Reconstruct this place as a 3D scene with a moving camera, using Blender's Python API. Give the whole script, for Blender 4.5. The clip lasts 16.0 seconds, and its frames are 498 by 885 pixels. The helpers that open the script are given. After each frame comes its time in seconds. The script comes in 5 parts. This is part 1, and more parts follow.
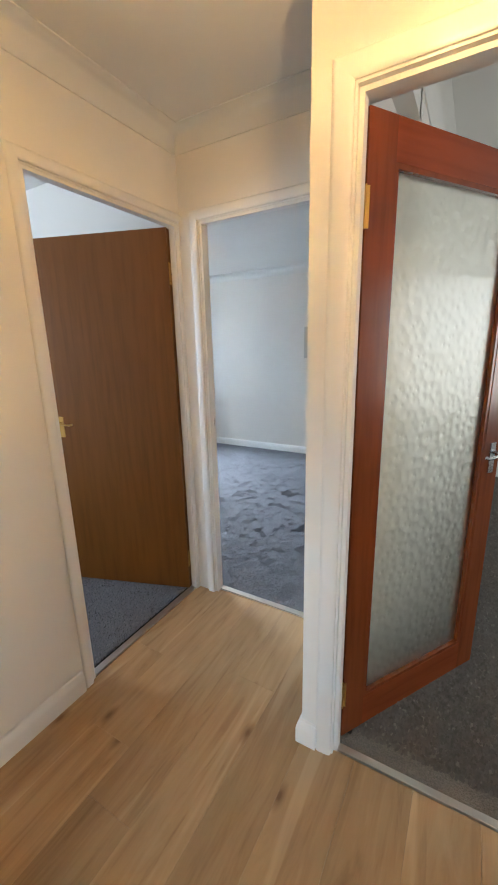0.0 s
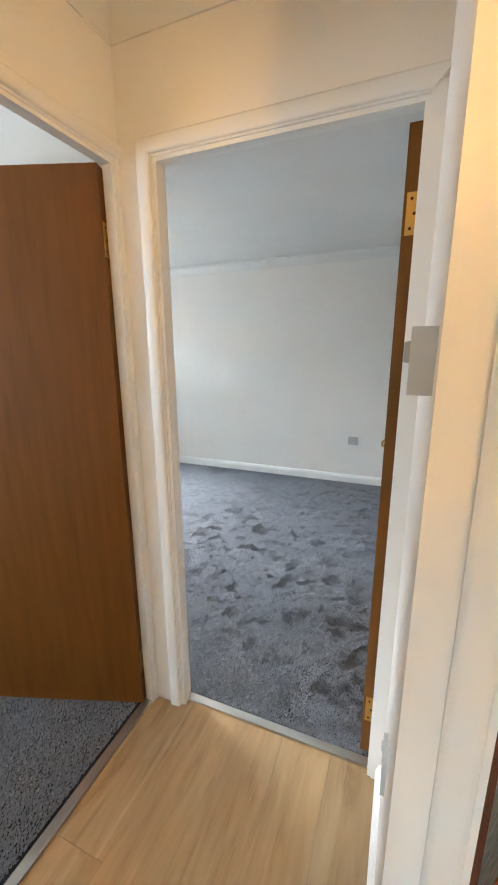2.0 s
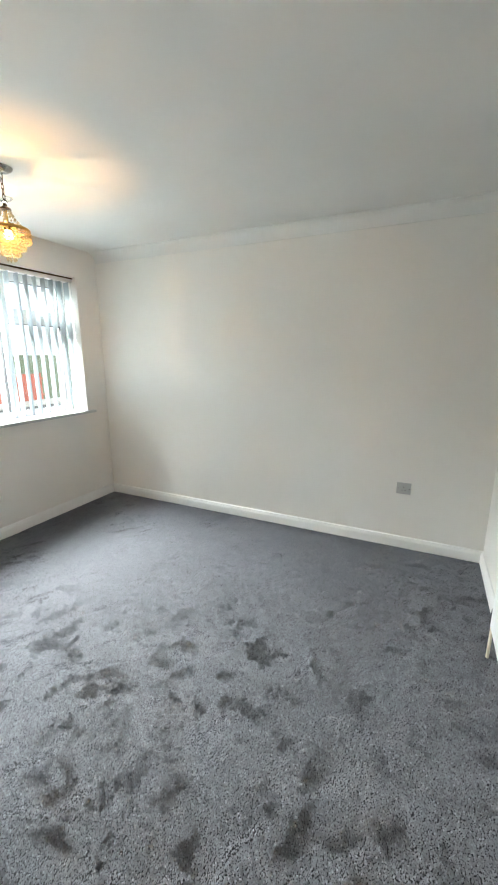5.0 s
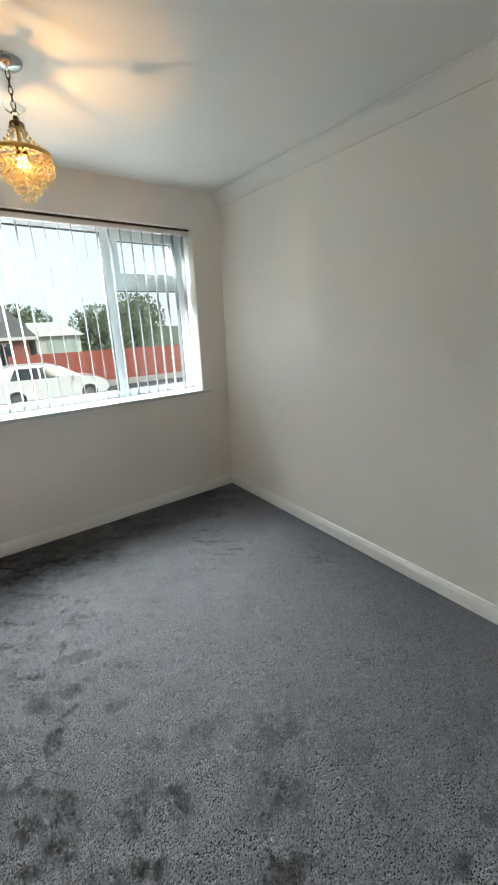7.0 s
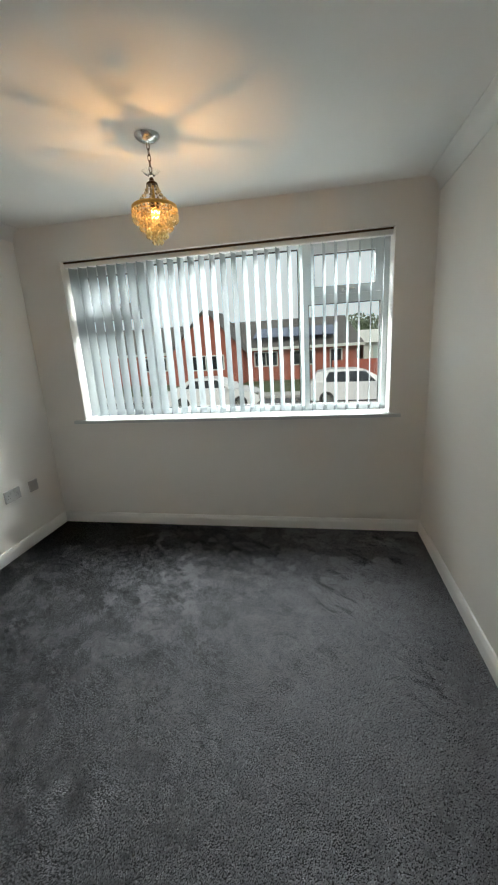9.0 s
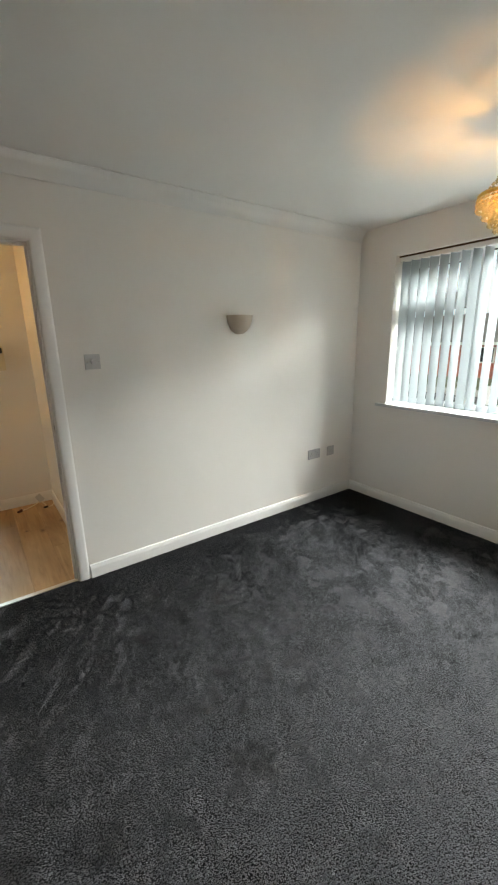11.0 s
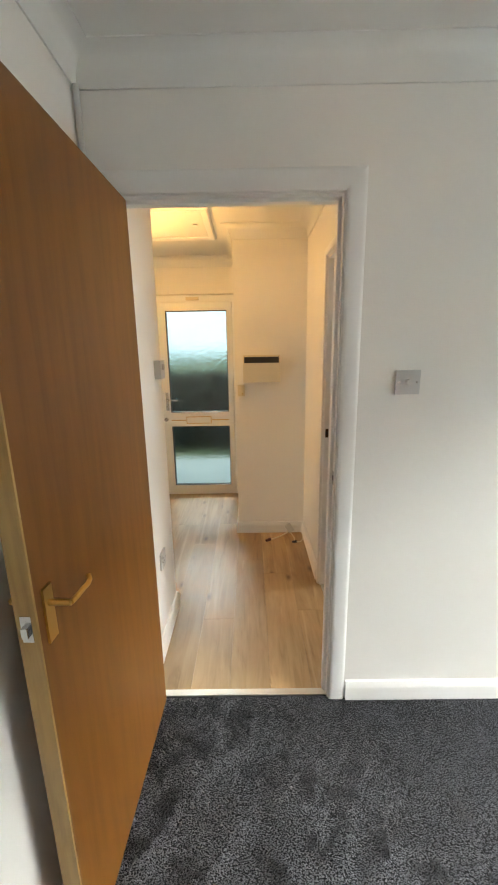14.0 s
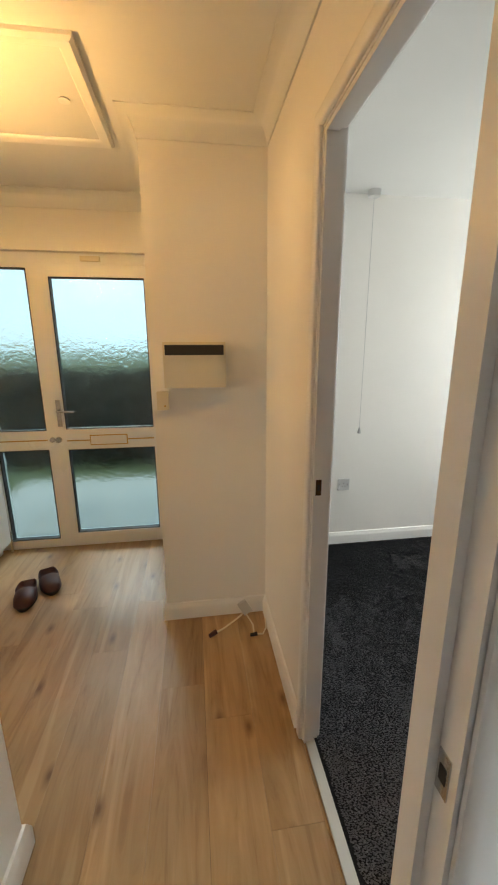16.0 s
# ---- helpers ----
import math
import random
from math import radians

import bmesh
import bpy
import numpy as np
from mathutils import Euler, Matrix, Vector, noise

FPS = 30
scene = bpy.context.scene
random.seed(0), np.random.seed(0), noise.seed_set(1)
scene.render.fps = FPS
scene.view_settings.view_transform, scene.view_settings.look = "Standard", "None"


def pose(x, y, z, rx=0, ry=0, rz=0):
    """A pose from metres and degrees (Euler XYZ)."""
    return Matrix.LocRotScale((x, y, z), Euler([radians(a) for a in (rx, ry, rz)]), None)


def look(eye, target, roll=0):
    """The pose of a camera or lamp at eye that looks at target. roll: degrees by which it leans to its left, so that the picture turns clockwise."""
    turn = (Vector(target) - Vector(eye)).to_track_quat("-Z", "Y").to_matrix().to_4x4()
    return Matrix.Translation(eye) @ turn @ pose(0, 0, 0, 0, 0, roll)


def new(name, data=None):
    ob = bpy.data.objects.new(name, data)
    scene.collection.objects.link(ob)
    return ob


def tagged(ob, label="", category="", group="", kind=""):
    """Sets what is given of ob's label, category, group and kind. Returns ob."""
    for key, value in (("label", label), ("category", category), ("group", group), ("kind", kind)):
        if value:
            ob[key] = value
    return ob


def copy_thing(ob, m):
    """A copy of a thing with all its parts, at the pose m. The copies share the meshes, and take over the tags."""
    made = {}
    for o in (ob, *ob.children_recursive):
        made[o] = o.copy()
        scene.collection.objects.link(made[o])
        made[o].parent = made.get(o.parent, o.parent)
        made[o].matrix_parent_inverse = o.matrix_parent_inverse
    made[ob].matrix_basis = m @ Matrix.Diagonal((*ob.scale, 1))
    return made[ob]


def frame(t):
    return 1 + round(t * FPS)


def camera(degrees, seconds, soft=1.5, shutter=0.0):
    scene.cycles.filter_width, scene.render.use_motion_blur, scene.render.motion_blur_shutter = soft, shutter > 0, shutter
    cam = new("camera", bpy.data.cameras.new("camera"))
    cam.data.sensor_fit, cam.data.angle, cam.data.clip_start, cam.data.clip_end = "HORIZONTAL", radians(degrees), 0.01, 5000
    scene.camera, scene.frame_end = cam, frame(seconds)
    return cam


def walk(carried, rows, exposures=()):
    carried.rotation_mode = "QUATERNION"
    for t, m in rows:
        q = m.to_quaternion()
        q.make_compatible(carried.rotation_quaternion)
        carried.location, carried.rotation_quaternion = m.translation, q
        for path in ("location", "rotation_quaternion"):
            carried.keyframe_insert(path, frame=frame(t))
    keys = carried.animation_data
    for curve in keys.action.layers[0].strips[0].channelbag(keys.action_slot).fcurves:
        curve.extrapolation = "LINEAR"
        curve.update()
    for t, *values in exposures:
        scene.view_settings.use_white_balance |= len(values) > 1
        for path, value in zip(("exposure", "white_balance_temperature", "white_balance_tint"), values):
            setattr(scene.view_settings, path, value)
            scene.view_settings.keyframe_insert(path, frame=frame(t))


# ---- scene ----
cam = camera(66.3, 16.0, soft=2.0)
PATH = [
    (0, (1.198, -1.721, 1.408), (0.222, -0.042, 0.927), -1.3),
    (0.5, (1.089, -1.66, 1.418), (0.107, 0.015, 0.937), -1.2),
    (1, (0.963, -1.57, 1.423), (0.026, 0.133, 0.953), -1.0),
    (1.5, (0.851, -1.412, 1.398), (0.036, 0.357, 0.943), -0.7),
    (2, (0.755, -1.188, 1.435), (0.023, 0.614, 0.967), -0.3),
    (2.5, (0.638, -0.971, 1.416), (-0.021, 0.869, 0.989), -0.5),
    (3, (0.552, -0.762, 1.434), (0.005, 1.119, 1.031), -0.1),
    (3.5, (0.499, -0.551, 1.473), (0.013, 1.347, 1.073), 1.0),
    (4, (0.418, -0.349, 1.456), (-0.11, 1.539, 1.061), 0.7),
    (4.2, (0.403, -0.273, 1.454), (-0.194, 1.596, 1.065), 0.5),
    (6.3, (0.28, 0.686, 1.476), (-0.849, 2.21, 0.841), -0.8),
    (6.5, (0.224, 0.816, 1.494), (-0.979, 2.277, 0.847), -1.0),
    (7, (0.194, 1.133, 1.449), (-1.348, 2.254, 0.845), -2.2),
    (7.5, (0.166, 1.461, 1.468), (-1.596, 2.213, 0.891), -2.5),
    (8, (0.17, 1.77, 1.463), (-1.708, 2.17, 0.905), -2.7),
    (8.2, (0.174, 1.886, 1.465), (-1.734, 2.135, 0.921), -3.2),
    (10.3, (0.297, 2.414, 1.441), (-1.193, 1.178, 0.937), -1.9),
    (10.5, (0.321, 2.402, 1.444), (-1.073, 1.059, 0.942), -1.9),
    (11, (0.34, 2.37, 1.487), (-0.778, 0.795, 0.969), -1.1),
    (11.5, (0.391, 2.277, 1.514), (-0.454, 0.543, 0.985), -1.0),
    (12, (0.402, 2.195, 1.466), (-0.099, 0.32, 0.983), -1.2),
    (12.5, (0.35, 2.056, 1.482), (0.214, 0.119, 1.005), -1.3),
    (13, (0.272, 1.88, 1.484), (0.267, -0.06, 0.997), -1.4),
    (13.5, (0.271, 1.633, 1.487), (0.274, -0.31, 1.011), -1.1),
    (14, (0.32, 1.359, 1.495), (0.333, -0.588, 1.036), -1.0),
    (14.5, (0.304, 1.045, 1.47), (0.315, -0.902, 1.012), -1.1),
    (15, (0.265, 0.748, 1.461), (0.267, -1.197, 0.997), -0.8),
    (15.5, (0.26, 0.476, 1.451), (0.178, -1.466, 0.98), -0.6),
    (16, (0.244, 0.22, 1.442), (-0.03, -1.704, 0.968), -0.3),
]
EXPOSURES = [
    (0.0, 0.40, 5800, 10), (1.5, 0.56, 6100, 10), (2.5, 0.84, 6600, 10), (3.0, 1.0, 6800, 9), (4.2, 0.87, 6900, 8), (6.3, 0.12, 6900, 8),
    (7.0, -0.12, 7000, 8), (8.2, -0.62, 7000, 8), (10.3, -0.6, 7500, 9), (11.0, -0.2, 7400, 9), (12.0, 0.45, 7200, 9), (13.5, 0.57, 7300, 9), (14.5, 0.42, 7300, 10), (15.2, 0.22, 7200, 9), (16.0, 0.18, 7100, 9),
]
walk(cam, [(t, look(eye, target, roll)) for t, eye, target, roll in PATH], EXPOSURES)

# ---- light ----
world = bpy.data.worlds.new("overcast_sky")
scene.world = world
world.use_nodes = True
wn, wl = world.node_tree.nodes, world.node_tree.links
wn.clear()
sky = wn.new("ShaderNodeTexSky")
sky.sky_type, sky.sun_disc = "NISHITA", False
sky.sun_elevation, sky.sun_rotation = radians(38), radians(200)
sky.air_density, sky.dust_density = 1.0, 3.0
cloud = wn.new("ShaderNodeTexNoise")
cloud.inputs["Scale"].default_value, cloud.inputs["Detail"].default_value = 2.2, 5
spread = wn.new("ShaderNodeMapRange")
spread.inputs["From Min"].default_value, spread.inputs["From Max"].default_value = 0.3, 0.62
spread.inputs["To Min"].default_value, spread.inputs["To Max"].default_value = 0.62, 1.0
cover = wn.new("ShaderNodeMix")
cover.data_type = "RGBA"
cover.inputs[7].default_value = (7.0, 8.2, 9.2, 1)
backing = wn.new("ShaderNodeBackground")
backing.inputs["Strength"].default_value = 0.15
out = wn.new("ShaderNodeOutputWorld")
coord = wn.new("ShaderNodeTexCoord")
wl.new(coord.outputs["Generated"], cloud.inputs["Vector"])
wl.new(cloud.outputs["Fac"], spread.inputs["Value"])
wl.new(spread.outputs["Result"], cover.inputs[0])
wl.new(sky.outputs["Color"], cover.inputs[6])
wl.new(cover.outputs[2], backing.inputs["Color"])
wl.new(backing.outputs["Background"], out.inputs["Surface"])

sun_data = bpy.data.lights.new("sun", "SUN")
sun_data.energy, sun_data.angle, sun_data.color = 3.0, radians(20), (1, 0.96, 0.9)
sun_ob = new("sun", sun_data)
sun_ob.matrix_world = pose(0, 0, 20, 52, 0, 110)


def bulb(name, place, watts, colour, size):
    data = bpy.data.lights.new(name, "POINT")
    data.energy, data.color, data.shadow_soft_size = watts, colour, size
    ob = new(name, data)
    ob.location = place
    return ob


LAMP_ROOM = (-1.69, 1.485, 2.045)
LAMP_HALL = (1.14, -1.19, 1.97)
WARM = (1.0, 0.62, 0.28)
bulb("chandelier_bulb_light", LAMP_ROOM, 9.0, (1.0, 0.56, 0.22), 0.006)
bulb("hall_bulb_light", LAMP_HALL, 42.0, (1.0, 0.57, 0.19), 0.02)


def fill_light(name, eye, target, width, height, watts, colour=(0.86, 0.94, 1.0)):
    data = bpy.data.lights.new(name, "AREA")
    data.shape, data.size, data.size_y, data.energy, data.color = "RECTANGLE", width, height, watts, colour
    ob = new(name, data)
    ob.matrix_world = look(eye, target)
    return ob


# added area lamps at the openings, standing in for the sky's light
fill_light("room_sky_fill", (-3.90, 1.52, 2.98), (-1.5, 1.52, 1.25), 2.8, 1.2, 1500.0)
fill_light("bedroom_sky_fill", (-2.80, -1.65, 1.5), (0, -1.45, 1.1), 0.9, 1.15, 32.0)
# warm fill added behind the glazed door, beside an unseen opening
fill_light("lounge_warm_fill", (4.6, 1.4, 1.4), (1, 1.4, 1.0), 1.9, 1.4, 34.0, (1.0, 0.93, 0.80))
fill_light("front_sky_fill", (0.95, -5.6, 3.2), (0.95, -2.5, 0.9), 1.6, 0.8, 70.0)

# ---- materials ----


def shader(name, colour, rough=0.5, metal=0.0):
    m = bpy.data.materials.new(name)
    m.use_nodes = True
    b = m.node_tree.nodes["Principled BSDF"]
    b.inputs["Base Color"].default_value = (*colour, 1)
    b.inputs["Roughness"].default_value = rough
    b.inputs["Metallic"].default_value = metal
    return m, m.node_tree.nodes, m.node_tree.links, b


def noise_of(n, l, scale, detail=4, stretch=None, source="Object"):
    tc = n.new("ShaderNodeTexCoord")
    tex = n.new("ShaderNodeTexNoise")
    tex.inputs["Scale"].default_value, tex.inputs["Detail"].default_value = scale, detail
    if stretch:
        mp = n.new("ShaderNodeMapping")
        mp.inputs["Scale"].default_value = stretch
        l.new(tc.outputs[source], mp.inputs["Vector"])
        l.new(mp.outputs["Vector"], tex.inputs["Vector"])
    else:
        l.new(tc.outputs[source], tex.inputs["Vector"])
    return tex


def ramp(n, l, src, stops):
    r = n.new("ShaderNodeValToRGB")
    e = r.color_ramp.elements
    while len(e) < len(stops):
        e.new(0.5)
    for i, (p, c) in enumerate(stops):
        e[i].position, e[i].color = p, (*c, 1)
    l.new(src, r.inputs["Fac"])
    return r


def bump(n, l, b, src, strength, distance):
    k = n.new("ShaderNodeBump")
    k.inputs["Strength"].default_value, k.inputs["Distance"].default_value = strength, distance
    l.new(src, k.inputs["Height"])
    l.new(k.outputs["Normal"], b.inputs["Normal"])
    return k


def mixed(n, l, fac, a, b_, kind="MIX"):
    mx = n.new("ShaderNodeMix")
    mx.data_type, mx.blend_type = "RGBA", kind
    if isinstance(fac, float):
        mx.inputs[0].default_value = fac
    else:
        l.new(fac, mx.inputs[0])
    for i, v in ((6, a), (7, b_)):
        if isinstance(v, tuple):
            mx.inputs[i].default_value = (*v, 1)
        else:
            l.new(v, mx.inputs[i])
    return mx.outputs[2]


def tint(c, k):
    return tuple(min(1.0, v * k) for v in c)


def painted(name, colour, rough, grain=90, depth=0.0015, vary=0.05, strength=0.25):
    m, n, l, b = shader(name, colour, rough)
    big = noise_of(n, l, 1.3, 5)
    r = ramp(n, l, big.outputs["Fac"], [(0.3, tint(colour, 1 - vary)), (0.7, tint(colour, 1 + vary * 0.6))])
    l.new(r.outputs["Color"], b.inputs["Base Color"])
    fine = noise_of(n, l, grain, 4)
    bump(n, l, b, fine.outputs["Fac"], strength, depth)
    rr = n.new("ShaderNodeMapRange")
    rr.inputs["To Min"].default_value, rr.inputs["To Max"].default_value = max(0.05, rough * 0.92), min(1, rough * 1.08)
    l.new(big.outputs["Fac"], rr.inputs["Value"])
    l.new(rr.outputs["Result"], b.inputs["Roughness"])
    return m


WALL = painted("cream_wall_paint", (0.79, 0.77, 0.735), 0.75, 140, 0.001, 0.03)
CEILING = painted("white_ceiling_paint", (0.74, 0.74, 0.72), 0.8, 160, 0.0012, 0.04)
GLOSS = painted("white_gloss_woodwork", (0.78, 0.775, 0.76), 0.36, 60, 0.0003, 0.02, 0.08)
UPVC = painted("white_upvc", (0.80, 0.81, 0.81), 0.28, 40, 0.0003, 0.02, 0.1)
# darkened copy of UPVC; its colour offsets the overbright window lamp
DIMMED_UPVC = painted("dimmed_white_upvc", (0.55, 0.58, 0.59), 0.32, 40, 0.0003, 0.05, 0.1)
PLASTIC = painted("white_plastic", (0.54, 0.54, 0.535), 0.3, 50, 0.0003, 0.02, 0.1)
CREAM = painted("aged_cream_plastic", (0.70, 0.63, 0.48), 0.4, 50, 0.0003, 0.05, 0.1)
ENAMEL = painted("white_enamel", (0.80, 0.81, 0.81), 0.3, 30, 0.0005, 0.02, 0.15)


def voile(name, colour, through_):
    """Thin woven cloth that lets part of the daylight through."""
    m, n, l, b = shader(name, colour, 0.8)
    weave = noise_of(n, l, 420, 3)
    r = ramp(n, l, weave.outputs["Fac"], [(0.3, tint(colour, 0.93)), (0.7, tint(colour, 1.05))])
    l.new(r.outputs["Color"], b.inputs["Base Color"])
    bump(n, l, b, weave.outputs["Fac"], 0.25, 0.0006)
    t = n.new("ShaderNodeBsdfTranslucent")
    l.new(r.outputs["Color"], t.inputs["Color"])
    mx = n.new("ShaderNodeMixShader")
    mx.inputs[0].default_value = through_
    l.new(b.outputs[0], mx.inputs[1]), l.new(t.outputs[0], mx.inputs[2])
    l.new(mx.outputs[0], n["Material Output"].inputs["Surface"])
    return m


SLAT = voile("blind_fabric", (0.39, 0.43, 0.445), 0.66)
RUBBER = shader("black_gasket", (0.015, 0.015, 0.016), 0.6)[0]
BRASS = painted("aged_brass", (0.62, 0.40, 0.13), 0.3, 60, 0.0004, 0.25, 0.2)
CHROME = painted("satin_chrome", (0.62, 0.62, 0.62), 0.22, 60, 0.0003, 0.1, 0.1)
BRONZE = painted("dark_bronze", (0.09, 0.055, 0.03), 0.35, 60, 0.0005, 0.2, 0.2)
ALU = painted("threshold_aluminium", (0.66, 0.65, 0.62), 0.35, 80, 0.0004, 0.12, 0.2)
for metal_mat in (BRASS, CHROME, BRONZE, ALU):
    metal_mat.node_tree.nodes["Principled BSDF"].inputs["Metallic"].default_value = 1.0
CERAMIC = painted("beige_plaster_shade", (0.52, 0.45, 0.37), 0.6, 70, 0.001, 0.06)
GREY_PLATE = painted("grey_socket_face", (0.42, 0.42, 0.42), 0.4, 50, 0.0003, 0.05, 0.1)
DARK = shader("dark_recess", (0.02, 0.017, 0.014), 0.7)[0]


def veneer(name, base, dark, rough, axis):
    m, n, l, b = shader(name, base, rough)
    stretch = [13, 13, 13]
    stretch[axis] = 1.1
    g = noise_of(n, l, 3.0, 8, stretch)
    r = ramp(n, l, g.outputs["Fac"], [(0.3, dark), (0.55, base), (0.8, tint(base, 1.1))])
    big = noise_of(n, l, 2.1, 3, [3 if i != axis else 0.6 for i in range(3)])
    c = mixed(n, l, 0.35, r.outputs["Color"], ramp(n, l, big.outputs["Fac"], [(0.3, tint(base, 0.85)), (0.7, tint(base, 1.1))]).outputs["Color"])
    l.new(c, b.inputs["Base Color"])
    stretch2 = [220, 220, 220]
    stretch2[axis] = 6
    f = noise_of(n, l, 1.0, 3, stretch2)
    bump(n, l, b, f.outputs["Fac"], 0.18, 0.0006)
    return m


SAPELE = veneer("sapele_door_veneer", (0.165, 0.064, 0.013), (0.120, 0.045, 0.009), 0.40, 2)
SAPELE.node_tree.nodes["Principled BSDF"].inputs["Specular IOR Level"].default_value = 0.22
LIPPING = veneer("pale_door_edge", (0.36, 0.22, 0.08), (0.17, 0.10, 0.04), 0.6, 2)
MAHOGANY = veneer("polished_mahogany", (0.165, 0.040, 0.011), (0.11, 0.024, 0.006), 0.2, 2)
MAHOGANY_RAIL = veneer("polished_mahogany_rail", (0.20, 0.043, 0.011), (0.145, 0.028, 0.007), 0.2, 0)


def oak_planks():
    m, n, l, b = shader("oak_laminate", (0.42, 0.27, 0.14), 0.4)
    tc, info = n.new("ShaderNodeTexCoord"), n.new("ShaderNodeObjectInfo")
    shift = n.new("ShaderNodeVectorMath")
    shift.operation = "MULTIPLY_ADD"
    shift.inputs[1].default_value = (1, 1, 1)
    far = n.new("ShaderNodeCombineXYZ")
    k = n.new("ShaderNodeMath")
    k.operation, k.inputs[1].default_value = "MULTIPLY", 73.0
    l.new(info.outputs["Random"], k.inputs[0])
    l.new(k.outputs[0], far.inputs["X"]), l.new(k.outputs[0], far.inputs["Y"])
    l.new(tc.outputs["Object"], shift.inputs[0]), l.new(far.outputs["Vector"], shift.inputs[2])

    def tex(kind, scale, stretch, **extra):
        mp = n.new("ShaderNodeMapping")
        mp.inputs["Scale"].default_value = stretch
        l.new(shift.outputs[0], mp.inputs["Vector"])
        t = n.new(kind)
        t.inputs["Scale"].default_value = scale
        if kind == "ShaderNodeTexVoronoi":
            t.voronoi_dimensions = "2D"
        for key, value in extra.items():
            t.inputs[key].default_value = value
        l.new(mp.outputs["Vector"], t.inputs["Vector"])
        return t

    grain = tex("ShaderNodeTexNoise", 3.2, (4.6, 0.62, 1), Detail=9, Roughness=0.62, Distortion=1.6)
    r = ramp(n, l, grain.outputs["Fac"], [(0.25, (0.31, 0.18, 0.088)), (0.44, (0.44, 0.285, 0.15)), (0.60, (0.485, 0.325, 0.18)), (0.80, (0.55, 0.385, 0.225))])
    streak = tex("ShaderNodeTexNoise", 1.7, (7, 0.42, 1), Detail=4, Distortion=0.7)
    pale = ramp(n, l, streak.outputs["Fac"], [(0.60, (0, 0, 0)), (0.68, (0.75, 0.75, 0.75))])
    c = mixed(n, l, pale.outputs["Color"], r.outputs["Color"], (0.60, 0.43, 0.26))
    cloud_ = tex("ShaderNodeTexNoise", 1.6, (2.2, 0.9, 1), Detail=3)
    c = mixed(n, l, 0.5, c, ramp(n, l, cloud_.outputs["Fac"], [(0.3, (0.50, 0.48, 0.46)), (0.7, (1.0, 1.0, 1.0))]).outputs["Color"], "MULTIPLY")
    flame = tex("ShaderNodeTexNoise", 2.0, (5.5, 0.5, 1), Detail=5, Roughness=0.5, Distortion=2.0)
    c = mixed(n, l, 0.45, c, ramp(n, l, flame.outputs["Fac"], [(0.34, (0.60, 0.54, 0.48)), (0.46, (0.95, 0.93, 0.90)), (0.60, (1.0, 1.0, 1.0)), (0.72, (1.14, 1.14, 1.14))]).outputs["Color"], "MULTIPLY")
    knot = tex("ShaderNodeTexVoronoi", 1.0, (3.4, 1.5, 0.01), Randomness=1.0)
    kd = ramp(n, l, knot.outputs["Distance"], [(0.014, (0.95, 0.95, 0.95)), (0.034, (0.6, 0.6, 0.6)), (0.085, (0, 0, 0))])
    c = mixed(n, l, kd.outputs["Color"], c, (0.16, 0.085, 0.04))
    tone = n.new("ShaderNodeMapRange")
    tone.inputs["To Min"].default_value, tone.inputs["To Max"].default_value = 0.74, 1.14
    l.new(info.outputs["Random"], tone.inputs["Value"])
    hsv = n.new("ShaderNodeHueSaturation")
    hsv.inputs["Saturation"].default_value, hsv.inputs["Hue"].default_value = 1.04, 0.502
    l.new(tone.outputs["Result"], hsv.inputs["Value"]), l.new(c, hsv.inputs["Color"])
    l.new(hsv.outputs["Color"], b.inputs["Base Color"])
    pores = tex("ShaderNodeTexNoise", 60.0, (9, 0.6, 1), Detail=3)
    bump(n, l, b, pores.outputs["Fac"], 0.15, 0.0008)
    rr = n.new("ShaderNodeMapRange")
    rr.inputs["To Min"].default_value, rr.inputs["To Max"].default_value = 0.30, 0.52
    l.new(grain.outputs["Fac"], rr.inputs["Value"]), l.new(rr.outputs["Result"], b.inputs["Roughness"])
    return m


OAK = oak_planks()


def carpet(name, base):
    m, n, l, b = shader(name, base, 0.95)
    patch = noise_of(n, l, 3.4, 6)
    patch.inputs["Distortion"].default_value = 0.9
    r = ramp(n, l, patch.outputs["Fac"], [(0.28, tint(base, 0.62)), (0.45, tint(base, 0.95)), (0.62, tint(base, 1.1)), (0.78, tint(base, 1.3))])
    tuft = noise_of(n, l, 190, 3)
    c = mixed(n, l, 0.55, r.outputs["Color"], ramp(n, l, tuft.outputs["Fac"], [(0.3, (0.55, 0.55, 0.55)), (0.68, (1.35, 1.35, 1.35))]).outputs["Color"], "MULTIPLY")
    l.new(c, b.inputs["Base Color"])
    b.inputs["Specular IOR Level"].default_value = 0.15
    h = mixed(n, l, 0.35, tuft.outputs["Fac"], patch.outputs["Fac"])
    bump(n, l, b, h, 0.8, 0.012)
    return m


# near-black ground: the shade down between the tufts is put in its colour
PILE_SHADE = carpet("grey_pile_shade", (0.026, 0.027, 0.030))

CARPET_BROWN = carpet("brown_grey_carpet", (0.15, 0.135, 0.115))


def glass(name, rough, bumpiness, scale, colour=(0.97, 0.99, 0.98), cells=False):
    m, n, l, b = shader(name, colour, rough)
    b.inputs["Transmission Weight"].default_value, b.inputs["IOR"].default_value = 1.0, 1.45
    if bumpiness:
        t = noise_of(n, l, scale, 3)
        src = t.outputs["Fac"]
        if cells:
            tc, v = n.new("ShaderNodeTexCoord"), n.new("ShaderNodeTexVoronoi")
            v.inputs["Scale"].default_value = scale
            v.feature = "SMOOTH_F1"
            l.new(tc.outputs["Object"], v.inputs["Vector"])
            src = v.outputs["Distance"]
        bump(n, l, b, src, 1.0, bumpiness)
    return m


